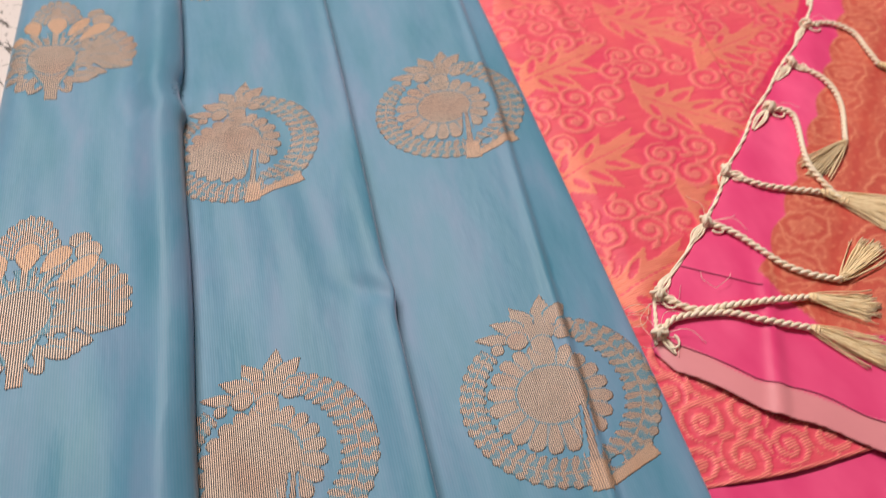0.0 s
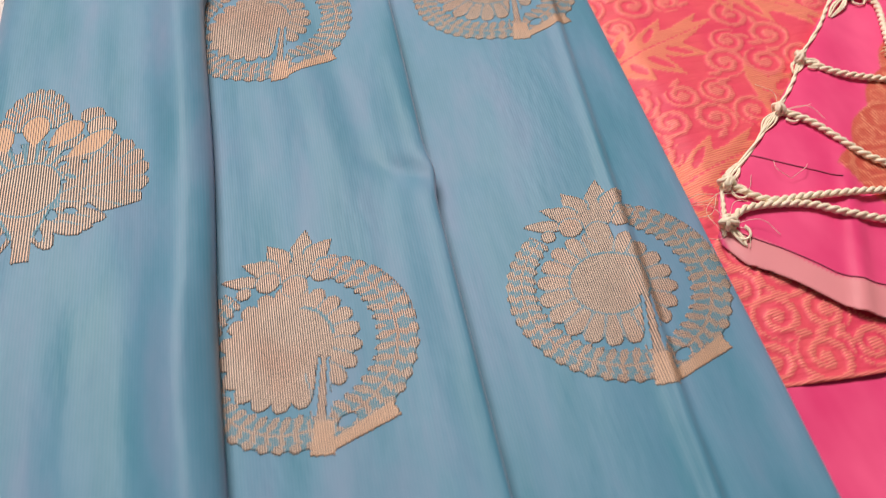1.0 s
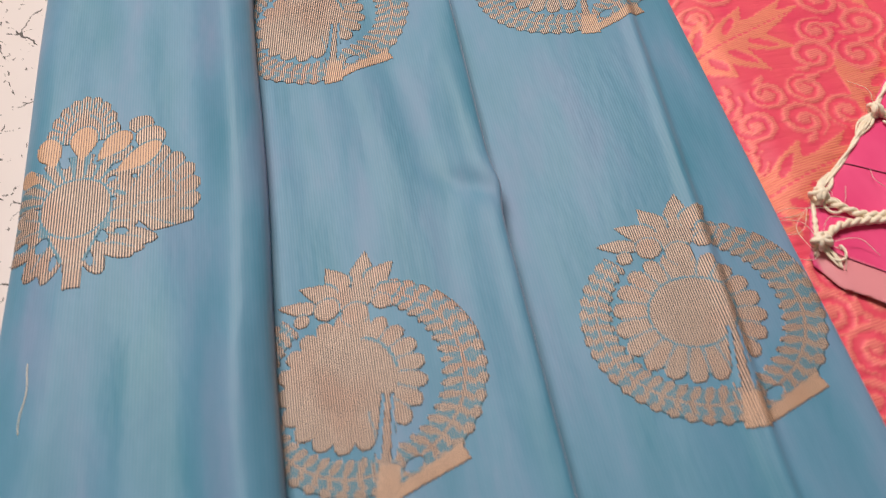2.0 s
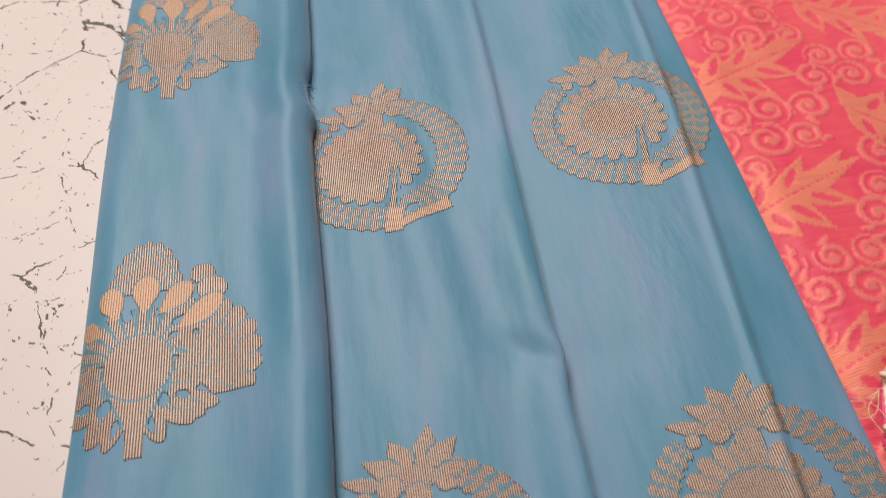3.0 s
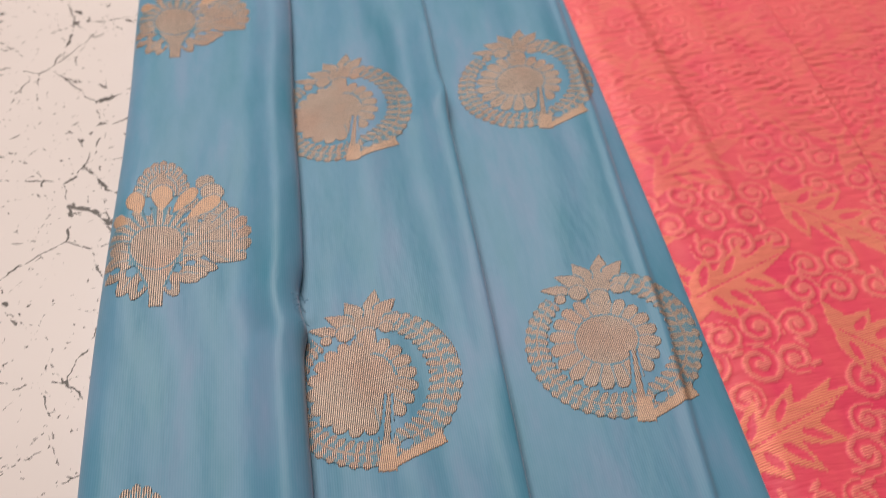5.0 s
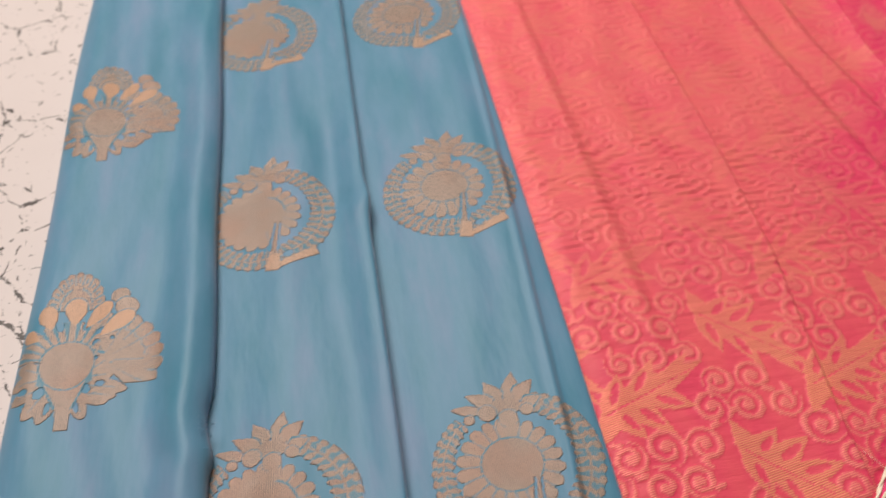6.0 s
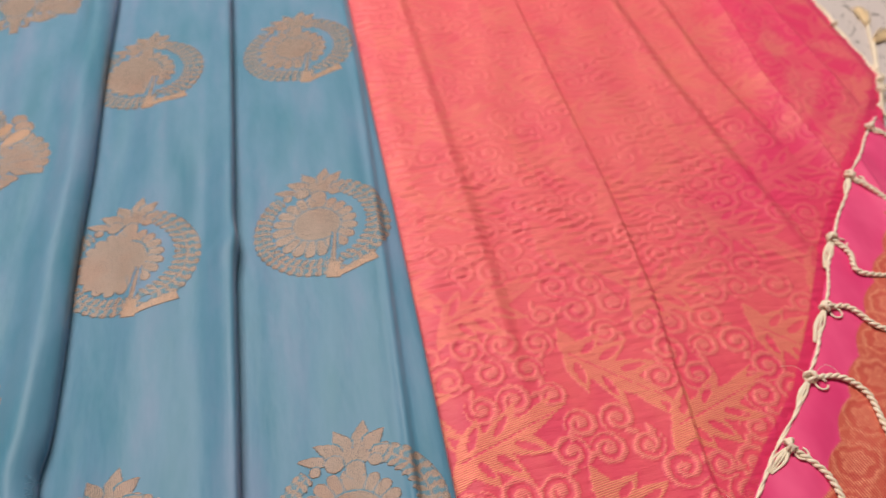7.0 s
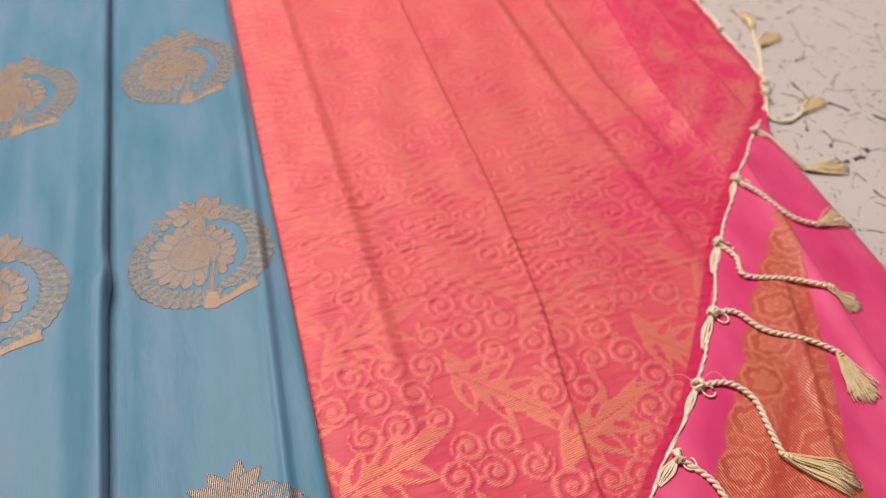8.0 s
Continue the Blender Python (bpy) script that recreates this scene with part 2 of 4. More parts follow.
def crease(y):
    return np.interp(y, [-0.34, -0.1, 0.035, 0.15, 0.31, 0.48, 0.98], [-0.010, 0.001, 0.0130, 0.0228, 0.0308, 0.0370, 0.0395])


def rounded(d, r):
    return np.sqrt(np.clip(1 - (1 - np.clip(d / r, 0, 1)) ** 2, 0, 1))


def steep(d, r):
    """A fuller fold, with an almost upright side."""
    return np.clip(1 - (1 - np.clip(d / r, 0, 1)) ** 4.5, 0, 1) ** (1 / 4.5)


def top_left(x, y):
    dl, dr = x - left_edge(y), line_one(y) - x
    z = 0.0085 + 0.0018 * ripple(x, y, 11, 0.050, 0.5) + 0.0070 * np.exp(-((dr - 0.012) / 0.012) ** 2)
    z = 0.0012 + (z - 0.0012) * rounded(dl, 0.012)
    return 0.0030 + (z - 0.0030) * np.where(dr < 0.009, steep(dr, 0.009), 1)


def top_middle(x, y):
    dl, dr = x - line_one(y), line_two(y) - x
    z = 0.0012 + 0.0064 * smooth01((dl - 0.0005) / 0.042) ** 0.8
    z = z + (0.0017 * ripple(x, y, 23, 0.042, 0.4) + 0.0056 * np.exp(-((dr - 0.004) / 0.012) ** 2)) * smooth01(dl / 0.02)
    # the pinch in the folded edge
    a, b = x + 0.067, y - 0.016
    z = z - 0.0014 * np.exp(-((b + 0.75 * a) / 0.006) ** 2) * np.exp(-(a / 0.020) ** 2)
    a, b = x + 0.060, y - 0.322
    z = z + 0.0018 * np.exp(-((b - 0.6 * a) / 0.010) ** 2) * np.exp(-(a / 0.022) ** 2)
    return 0.0022 + (z - 0.0022) * steep(dr, 0.0034)


def top_right(x, y):
    dl, dr, dc = x - line_two(y), right_edge(y) - x, x - crease(y)
    z = 0.0012 + 0.0070 * smooth01((dl - 0.0005) / 0.042) ** 0.8
    z = z + 0.0015 * ripple(x, y, 37, 0.045, 0.45) * smooth01(dl / 0.02)
    z = z + 0.0015 * np.exp(-((dc + 0.003) / 0.0026) ** 2) - 0.0017 * smooth01((dc + 0.0015) / 0.0024)
    z = z + 0.0042 * smooth01((x + 0.035) / 0.06)
    return 0.0048 + (z - 0.0048) * np.where(dr < 0.009, steep(dr, 0.009), 1)


PLEAT_Y = np.linspace(Y0, Y1, 460)
PLEAT_S = np.unique(np.concatenate([np.linspace(0, 1, 96), 1 - np.geomspace(1e-4, 0.09, 14), np.geomspace(1e-4, 0.09, 14)]))


def woven_height(top, start, end):
    """The height of a pleat's own facets, for what is woven into it."""
    xa, xb = start(PLEAT_Y)[:, None], end(PLEAT_Y)[:, None]
    grid = top(xa + (xb - xa) * PLEAT_S[None, :], np.repeat(PLEAT_Y[:, None], len(PLEAT_S), 1))

    def height(x, y):
        f = np.clip((y - Y0) / (PLEAT_Y[1] - PLEAT_Y[0]), 0, len(PLEAT_Y) - 1.001)
        i = f.astype(int)
        rows = []
        for k in (i, i + 1):
            s = np.clip((x - xa[k, 0]) / (xb[k, 0] - xa[k, 0]), 0, 1)
            j = np.clip(np.searchsorted(PLEAT_S, s) - 1, 0, len(PLEAT_S) - 2)
            g = (s - PLEAT_S[j]) / (PLEAT_S[j + 1] - PLEAT_S[j])
            rows.append(grid[k, j] * (1 - g) + grid[k, j + 1] * g)
        return rows[0] * (1 - (f - i)) + rows[1] * (f - i)

    return height


def pleat(parent, top, start, end, under_z, label):
    """One folded pleat: its upper sheet, the rounded fold and a stretch of the sheet that returns beneath."""
    ys, s = PLEAT_Y, PLEAT_S
    xa, xb = start(ys)[:, None], end(ys)[:, None]
    X = xa + (xb - xa) * s[None, :]
    Y = np.repeat(ys[:, None], len(s), 1)
    Z = top(X, Y)
    back = np.linspace(0.004, 0.03, 4)[None, :]
    X = np.concatenate([X, xb - back], 1)
    Y = np.concatenate([Y, np.repeat(ys[:, None], 4, 1)], 1)
    Z = np.concatenate([Z, np.full((len(ys), 4), under_z) + 0 * back], 1)
    return sheet("pleat", X, Y, Z, SILK, parent, label)


saree = tagged(new("saree"), "pale blue silk saree pleated flat, with woven gold motifs", "saree")
saree.location = (-0.1, 0.3, 0)


# ---- woven motifs ----
def ellipse(u, v, cx, cy, rx, ry, turn=0.0):
    c, s = math.cos(radians(turn)), math.sin(radians(turn))
    a, b = (u - cx) * c + (v - cy) * s, -(u - cx) * s + (v - cy) * c
    return (a / rx) ** 2 + (b / ry) ** 2 < 1


def leaf(u, v, x0, y0, x1, y1, w):
    """A pointed leaf from (x0, y0) to (x1, y1), w wide."""
    l = math.hypot(x1 - x0, y1 - y0)
    a = ((u - x0) * (x1 - x0) + (v - y0) * (y1 - y0)) / l ** 2
    b = ((v - y0) * (x1 - x0) - (u - x0) * (y1 - y0)) / l
    return (a > 0) & (a < 1) & (np.abs(b) < w / 2 * np.sqrt(np.clip(np.sin(np.pi * np.clip(a, 0, 1) ** 0.8), 0, 1)))


def blade(u, v, x0, y0, x1, y1, w):
    """A leaf with a sharp tip."""
    l = math.hypot(x1 - x0, y1 - y0)
    a = ((u - x0) * (x1 - x0) + (v - y0) * (y1 - y0)) / l ** 2
    b = ((v - y0) * (x1 - x0) - (u - x0) * (y1 - y0)) / l
    return (a > 0) & (a < 1) & (np.abs(b) < w / 2 * np.sin(np.pi * np.clip(a, 0, 1) ** 0.62))


def strip(u, v, x0, y0, x1, y1, w0, w1):
    l = math.hypot(x1 - x0, y1 - y0)
    a = ((u - x0) * (x1 - x0) + (v - y0) * (y1 - y0)) / l ** 2
    b = ((v - y0) * (x1 - x0) - (u - x0) * (y1 - y0)) / l
    return (a > 0) & (a < 1) & (np.abs(b) < (w0 + (w1 - w0) * a) / 2)


RIBBED, SPARSE, SATIN_WEAVE = 0.55, 0.24, 1.0


def laid(w, region, weave):
    return np.where(region, weave, w)


def cut(w, region):
    return np.where(region, 0.0, w)


def outlined(w, u, v, cx, cy, rx, ry, turn, weave, gap=0.7):
    """An oval of one weave with a thin bare line round it."""
    w = np.where(ellipse(u, v, cx, cy, rx + gap, ry + gap, turn) & (w > 0), 0.16, w)
    return laid(w, ellipse(u, v, cx, cy, rx, ry, turn), weave)


def paisley_flower(u, v, full=False):
    """The round flower with its crown, wreath of leaves and stem; millimetres from the crown's tip."""
    cx, cy = -9.0, -49.0
    du, dv = u - cx, v - cy
    r, th = np.hypot(du, dv * 1.02), np.arctan2(dv, du)
    side = np.degrees(th) % 360
    w = np.zeros(u.shape)
    # the wreath: a vine with leaflets inside it and round beads outside it, over sparse threads
    inner = 28.6 - 1.3 * np.cos(th - 2.9)
    outer = 42.6 + 3.4 * np.cos(th + 0.2) - 4.5 * np.exp(-((side - 95) / 42) ** 2)
    outer = np.minimum(outer, 45.5 / np.maximum(np.cos(th - 0.12), 0.3))
    s = (r - inner) / (outer - inner)
    on = (side < 70) | (side > 128)
    k = 44 * th / (2 * np.pi)
    bead = np.abs(k % 1 - 0.5) * 2
    w = laid(w, on & (s > 0.10) & (s < 0.93), SPARSE)
    lean = np.where(side < 275, -1.0, 1.0)
    a = np.abs((k + lean * 1.1 * (0.5 - s)) % 1 - 0.5) * 2
    t = np.clip(s / 0.48, 0, 1)
    w = laid(w, on & (s > 0.02) & (s < 0.46) & (a < 0.18 + 0.50 * np.sin(np.pi * t ** 0.8)), RIBBED)
    w = np.where(on & (s > 0.06) & (s < 0.42) & (a < 0.16) & (s < 0.22), 0.45, w)
    a = np.abs((k + lean * 1.0 * (s - 0.5)) % 1 - 0.5) * 2
    w = laid(w, on & (s > 0.54) & (s < 0.76) & (a < 0.42), RIBBED)
    w = laid(w, on & (((s - 0.87) / 0.125) ** 2 + (bead / 0.70) ** 2 < 1), RIBBED)
    w = laid(w, on & (np.abs(s - 0.50) < 0.04), RIBBED)
    w = laid(w, (side < 40) & (np.abs(s - 0.985) < 0.018), RIBBED)
    # petals round the heart
    n = 20
    ph = np.abs(((th + 0.1) * n / (2 * np.pi)) % 1 - 0.5) * 2
    reach = 26.2 - 1.5 * np.sin(th) + 1.2 * np.cos(th - 2.9)
    close = (du < 6 + 0.2 * dv) if full else np.zeros(u.shape, bool)
    f = np.clip((r - 14.0) / (reach - 14.0), 0, 1)
    petal = (r > 13.0) & (r < reach - 3.6 * ph ** 2.6)
    w = laid(w, petal, np.where(close, RIBBED, 0.34))
    w = laid(w, petal & ((ph < 0.60 + 0.24 * np.sin(np.pi * f)) | close), RIBBED + 0.06)
    w = laid(w, r < 15.0 + 0.5 * np.cos(2 * th), RIBBED if full else 0.20)
    w = laid(w, r < 14.2 + 0.5 * np.cos(2 * th), RIBBED if full else 0.56)
    if full:
        w = np.where((np.abs(r - 15.0) < 0.6) & (side < 75), 0.2, w)
    # the crown of pointed leaves and its rounded buds
    for x0, y0, x1, y1, wide in ((-3, -15, 1.5, 0.8, 9.5), (-8, -15, -14.5, -2.5, 9.0), (-11, -17, -25, -8.5, 8.4), (-19, -19, -34, -14.5, 6.0), (0, -15, 11, -5.5, 8.6), (3, -19, 13, -16, 6.6)):
        w = np.where(blade(u, v, x0, y0, x1 + 0.03 * (x1 - x0), y1 + 0.03 * (y1 - y0), wide + 1.9) & (w > 0), 0.16, w)
        w = laid(w, blade(u, v, x0, y0, x1, y1, wide), RIBBED + 0.04)
    w = laid(w, ellipse(u, v, -6, -18.5, 8.5, 5.0), RIBBED)
    for x, y, q in ((-15.5, -20.5, 4.8), (-5.5, -25.0, 5.0), (-25, -22.5, 3.0), (4.5, -22, 3.4)):
        w = outlined(w, u, v, x, y, q, q * 0.92, 0, RIBBED + 0.06, 0.45)
    w = laid(w, strip(u, v, -5.5, -28, -6, -35, 4.0, 6.0), RIBBED)
    # the stem, bare on both sides, its foot and the bar beside it
    w = cut(w, strip(u, v, 1.5, -58, -2.2, -80, 4.0, 6.6))
    w = laid(w, strip(u, v, 1.5, -58, -2.6, -84, 1.8, 3.6), RIBBED)
    w = laid(w, strip(u, v, -1.2, -82, -3.4, -94, 6.6, 8.2), SATIN_WEAVE * 0.84)
    w = cut(w, ellipse(u, v, 6.5, -83.5, 3.4, 2.0, 24))
    w = laid(w, strip(u, v, 0.5, -91.5, 23.5, -82.0, 3.6, 6.0), SATIN_WEAVE * 0.86)
    return w


def full_flower(u, v):
    """The same flower, more closely woven."""
    return paisley_flower(u, v, True)


def fan_flower(u, v):
    """The domed spray with a round heart, petals and a fan of leaves to one side; millimetres from the dome's top."""
    w = np.zeros(u.shape)
    # the dome of small scales
    r, th = np.hypot(u - 0.5, (v + 25) * 0.60), np.arctan2((v + 25) * 0.60, u - 0.5)
    scal = np.abs((th * 9 / np.pi) % 1 - 0.5) * 2
    dome = (r < 15.0 - 1.3 * scal ** 2) & (v > -27)
    w = laid(w, dome, RIBBED)
    ring = (r > 10.6) & (r < 13.0)
    w = np.where(dome & (((scal > 0.80) & (r > 9.5)) | (ring & (scal < 0.22))), 0.25, w)
    w = np.where(dome & (np.abs(r - 8.2) < 0.45) & (np.abs(u) > 2.5), 0.28, w)
    # the tab and the broad fan beside it
    w = laid(w, ellipse(u, v, 23.5, -19.5, 5.2, 5.0), RIBBED)
    a, t2 = np.hypot(u - 17, (v + 62) * 0.96), np.arctan2((v + 62) * 0.96, u - 17)
    d2 = np.degrees(t2)
    q = np.abs((t2 * 11 / np.pi) % 1 - 0.5) * 2
    fan = (a < 29.8 - 2.8 * q ** 2 + 2.0 * np.cos(t2 - 0.5)) & (d2 > -50) & (d2 < 118) & (v > -76) & (u > 8)
    w = laid(w, fan, RIBBED)
    w = np.where(fan & (q > 0.90) & (a > 20 + 5 * np.cos(3 * t2)), 0.22, w)
    w = np.where(fan & (np.abs(a - 21 - 1.5 * q) < 0.5) & (d2 > 5), 0.3, w)
    w = np.where(fan & (((u * 0.45 + 3 * np.sin(v * 0.35)) % 5) < 0.45) & (a > 22), 0.42, w)
    vein = np.abs((t2 * 5.5 / np.pi) % 1 - 0.5) * 2
    w = np.where(fan & (vein > 0.955) & (a > 6) & (a < 21), 0.24, w)
    for x, y, turn in ((16.5, -56, 60), (20, -63, 85), (18.5, -70, 110)):
        w = np.where(fan & ellipse(u, v, x, y, 2.6, 1.1, turn - 90), 0.2, w)
    # sparse rays above the heart
    r, th = np.hypot(u, (v + 61) * 0.95), np.arctan2(v + 61, u)
    deg = np.degrees(th)
    ray = np.abs((th * 13 / np.pi) % 1 - 0.5) * 2
    skirt = (r > 13) & (r < 27) & (deg > 12) & (deg < 172)
    w = laid(w, skirt & (r < 25), np.where(w > 0, w, SPARSE))
    w = np.where(skirt & (r < 26) & (u < 14), np.where(ray < 0.80 - 0.02 * (r - 13), RIBBED, 0.20), w)
    # leaves round the foot
    for x0, y0, x1, y1, wide in ((-12, -66, -24, -60, 9), (-13, -70, -27, -71, 9), (-11, -75, -25, -81, 9), (-9, -78, -17, -92, 9), (-5, -80, -10, -95, 7.5),
                                 (12, -66, 22, -60, 8), (13, -70, 24, -70, 8), (11, -75, 31, -80, 9), (9, -78, 22, -87, 9), (5, -80, 11, -94, 8.5), (14, -80, 26, -84, 7)):
        w = laid(w, leaf(u, v, x0, y0, x1, y1, wide), RIBBED)
        w = np.where(strip(u, v, x0, y0, x0 + 0.7 * (x1 - x0), y0 + 0.7 * (y1 - y0), 0.9, 0.4), 0.25, w)
    low = (r > 13) & (r < 25) & (deg < -8) & (deg > -172)
    w = laid(w, low & (w == 0), SPARSE)
    for x, y, e, g, turn in ((-11.5, -77.5, 2.4, 3.6, -24), (-19.5, -75.5, 2.6, 2.0, 10), (10.5, -76.5, 2.2, 3.2, 24), (17.5, -75, 2.6, 1.6, -10), (-6.5, -86, 1.3, 4.0, -12), (6.5, -86, 1.3, 4.0, 12)):
        w = cut(w, ellipse(u, v, x, y, e, g, turn))
    # the closed petals, with bare silk between them
    for x, y, e, g, turn in ((-6.2, -36.5, 1.9, 3.8, 14), (7.2, -36.5, 1.9, 3.8, -20), (15.5, -41.5, 1.6, 3.8, -62), (13, -48.5, 1.3, 1.8, -60), (-15, -39.5, 1.4, 2.8, 40), (21.5, -47.5, 1.1, 1.2, 0)):
        w = cut(w, ellipse(u, v, x, y, e, g, turn))
    w = outlined(w, u, v, 27.5, -27.5, 6.4, 6.0, -30, RIBBED + 0.1)
    for x, y, e, g, turn, tx, ty in ((-12.8, -29.5, 5.0, 6.8, 8, -10, -39), (0.8, -25.5, 5.6, 7.2, 0, 0.6, -36.5), (14.2, -29.0, 4.6, 7.6, -38, 6.5, -38.5), (25.0, -36.5, 4.8, 8.4, -48, 14.0, -45.5), (-20.5, -41.5, 3.6, 4.8, 30, -15, -46)):
        w = outlined(w, u, v, x, y, e, g, turn, 0.92)
        w = laid(w, blade(u, v, x, y, tx, ty, 1.5 * e), 0.92)
    # the heart and its tapering stem
    w = laid(w, strip(u, v, 0, -68, 0.6, -87, 25, 9.0), 0.18)
    w = laid(w, strip(u, v, 0, -68, 0.6, -86, 23, 7.0), RIBBED)
    w = laid(w, strip(u, v, 0.5, -84, 1.0, -99, 7.4, 6.2), RIBBED)
    w = outlined(w, u, v, 0, -61, 13.2, 14.2, 0, RIBBED, 0.8)
    return w


def motif(parent, shape, top, x, y, low, high, material, label):
    """A woven motif, with the steps of its weave, lying on its pleat. x, y: its upper tip."""
    step = 0.00055
    us, vs = np.arange(-0.053, 0.053, step), np.arange(-0.101, 0.006, step)
    U, V = np.meshgrid(us, vs)
    X, Y = U + x, V + y
    keep = shape(1000 * (U[:-1, :-1] + step / 2), 1000 * (V[:-1, :-1] + step / 2)) > 0
    weave = shape(1000 * U, 1000 * V)
    near = np.maximum.reduce([np.roll(weave, (i, j), (0, 1)) for i in (-1, 0, 1) for j in (-1, 0, 1)])
    weave = np.where(weave > 0, weave, near)
    lo, hi = low(Y), high(Y)
    keep &= (X[:-1, :-1] > lo[:-1, :-1]) & (X[:-1, 1:] < hi[:-1, 1:])
    Z = top(np.clip(X, lo, hi), Y) + 0.00018
    return sheet("motif", X, Y, Z, material, parent, label, keep, 0.00014, {"weave": weave})


def build_saree():
    left = pleat(saree, top_left, left_edge, line_one, 0.0022, "pale blue silk pleat with a soft rolled fold")
    middle = pleat(saree, top_middle, lambda y: line_one(y) - 0.04, line_two, 0.0022, "pale blue silk pleat with a pinched folded edge")
    right = pleat(saree, top_right, lambda y: line_two(y) - 0.04, right_edge, 0.0030, "pale blue silk pleat with a sharp lengthwise crease")
    on_left = woven_height(top_left, left_edge, line_one)
    on_middle = woven_height(top_middle, lambda y: line_one(y) - 0.04, line_two)
    on_right = woven_height(top_right, lambda y: line_two(y) - 0.04, right_edge)
    for k in range(-1, 5):
        motif(right, paisley_flower, on_right, 0.0, 0.19 * k, lambda y: line_two(y) + 0.002, lambda y: right_edge(y) - 0.0006, FINE_ZARI, "matt gold zari flower with a leafy wreath")
        motif(middle, full_flower, on_middle, -0.120 + 0.004 * k * (k > 0) * 0.6, 0.187 * k - 0.001, lambda y: line_one(y) - 0.004, lambda y: line_two(y) - 0.002, FINE_ZARI, "matt gold zari flower half hidden by the fold")
    for k in range(0, 5):
        motif(left, fan_flower, on_left, -0.2263 + 0.002 * k, 0.1008 + 0.19 * k, lambda y: left_edge(y) + 0.0008, lambda y: line_one(y) - 0.003, ZARI, "matt gold zari spray with a fan of leaves")


def build_snags():
    """Short loose threads at the first fold and a pulled thread in the weave."""
    rnd = random.Random(9)
    for k in range(7):
        y = 0.178 + rnd.uniform(-0.012, 0.012)
        x = float(line_one(y)) - 0.003
        z = float(top_left(np.array(x), np.array(y)))
        a, l = rnd.uniform(-0.9, 0.9), rnd.uniform(0.004, 0.009)
        pts = [(x, y, z), (x + 0.6 * l, y + 0.5 * l * a, z + 0.001), (x + l, y + l * a, z - 0.002)]
        tube("loose_thread", spline(pts, 10), 0.00014, SILK, saree, 3)
    ys = np.linspace(-0.052, -0.026, 20)
    xs = -0.2375 + 0.0006 * np.sin(ys * 300) + 0.03 * (ys + 0.04)
    tube("pulled_thread", np.stack([xs, ys, top_left(xs, ys) + 0.0002], -1), 0.00018, CREAM, saree, 4, "pale pulled thread")


# ---- the pink pallu ----
pallu = tagged(new("pallu"), "coral pink silk pallu with gold scrolls, tasselled end folded over", "saree pallu")
pallu.location = (0.24, 0.3, 0)

EDGE_Y = [-0.031, -0.008, 0.03, 0.062, 0.107, 0.144, 0.174, 0.217, 0.27, 0.321, 0.368, 0.40]
EDGE_X = [0.045, 0.056, 0.100, 0.128, 0.170, 0.208, 0.240, 0.273, 0.308, 0.350, 0.394, 0.425]


def fringe_edge(y):
    return np.interp(y, EDGE_Y, EDGE_X) + 0.0008 * np.sin(y * 130)


def outer_edge(y):
    return np.interp(y, [0.39, 0.40, 0.427, 0.56, 0.98], [0.418, 0.425, 0.442, 0.446, 0.452])


def fold_line(y):
    return np.interp(y, [-0.1, 0.1, 0.14, 0.19, 0.25, 0.34, 0.47, 0.98], [0.160, 0.164, 0.1665, 0.172, 0.180, 0.183, 0.181, 0.178])


def second_fold(y):
    return np.interp(y, [0.2, 0.327, 0.435, 0.56, 0.98], [0.350, 0.349, 0.343, 0.356, 0.38])


def lapped(d, high, tail, wide):
    """A lap in the cloth: it rises slowly towards d = 0 and drops off sharply past it."""
    return high * np.exp(np.minimum(d, 0) / tail) * (1 - smooth01((d + 0.3 * wide) / wide))


def pallu_top(x, y):
    z = 0.0042 + 0.0010 * ripple(x, y, 51, 0.060, 0.5)
    z = z - (0.0016 + 0.0006 * smooth01((y + 0.06) / 0.05)) * smooth01((0.056 - x) / 0.016)
    z = z + lapped(x - fold_line(y), 0.0036, 0.030, 0.0028)
    d = x - second_fold(y)
    z = z + (lapped(d, 0.0085, 0.022, 0.005) + 0.0018 * smooth01(d / 0.02)) * smooth01((y - 0.26) / 0.1)
    z = z + lapped(x - np.interp(y, [-0.1, 0.3, 0.98], [0.084, 0.090, 0.076]), 0.0024, 0.018, 0.010) * smooth01((y - 0.16) / 0.08)
    z = z + lapped(x - np.interp(y, [-0.1, 0.25, 0.45, 0.98], [0.262, 0.292, 0.268, 0.25]), 0.0048, 0.030, 0.012) * smooth01((y - 0.22) / 0.08)
    z = z + lapped(x - np.interp(y, [0.3, 0.45, 0.98], [0.325, 0.305, 0.30]), 0.0036, 0.018, 0.009) * smooth01((y - 0.32) / 0.08)
    z = z + lapped(x - np.interp(y, [0.38, 0.5, 0.98], [0.402, 0.398, 0.41]), 0.0042, 0.016, 0.006) * smooth01((y - 0.38) / 0.05)
    z = z - 0.0028 * smooth01((x - outer_edge(y) + 0.012) / 0.012) * (y > 0.39)
    return z


def scroll(u, v, cx, cy, size, turn, hand, wide):
    """A curled scroll with a tail."""
    du, dv = (u - cx) * hand, v - cy
    r, th = np.hypot(du, dv), (np.arctan2(dv, du) - turn) % (2 * np.pi)
    pitch = size / 1.75
    m = np.zeros(u.shape, bool)
    for k in range(2):
        want = pitch * (th / (2 * np.pi) + k)
        m |= (np.abs(r - want) < wide * (0.75 + 0.25 * r / size) / 2) & (r < size)
    return m | (r < wide * 0.75)


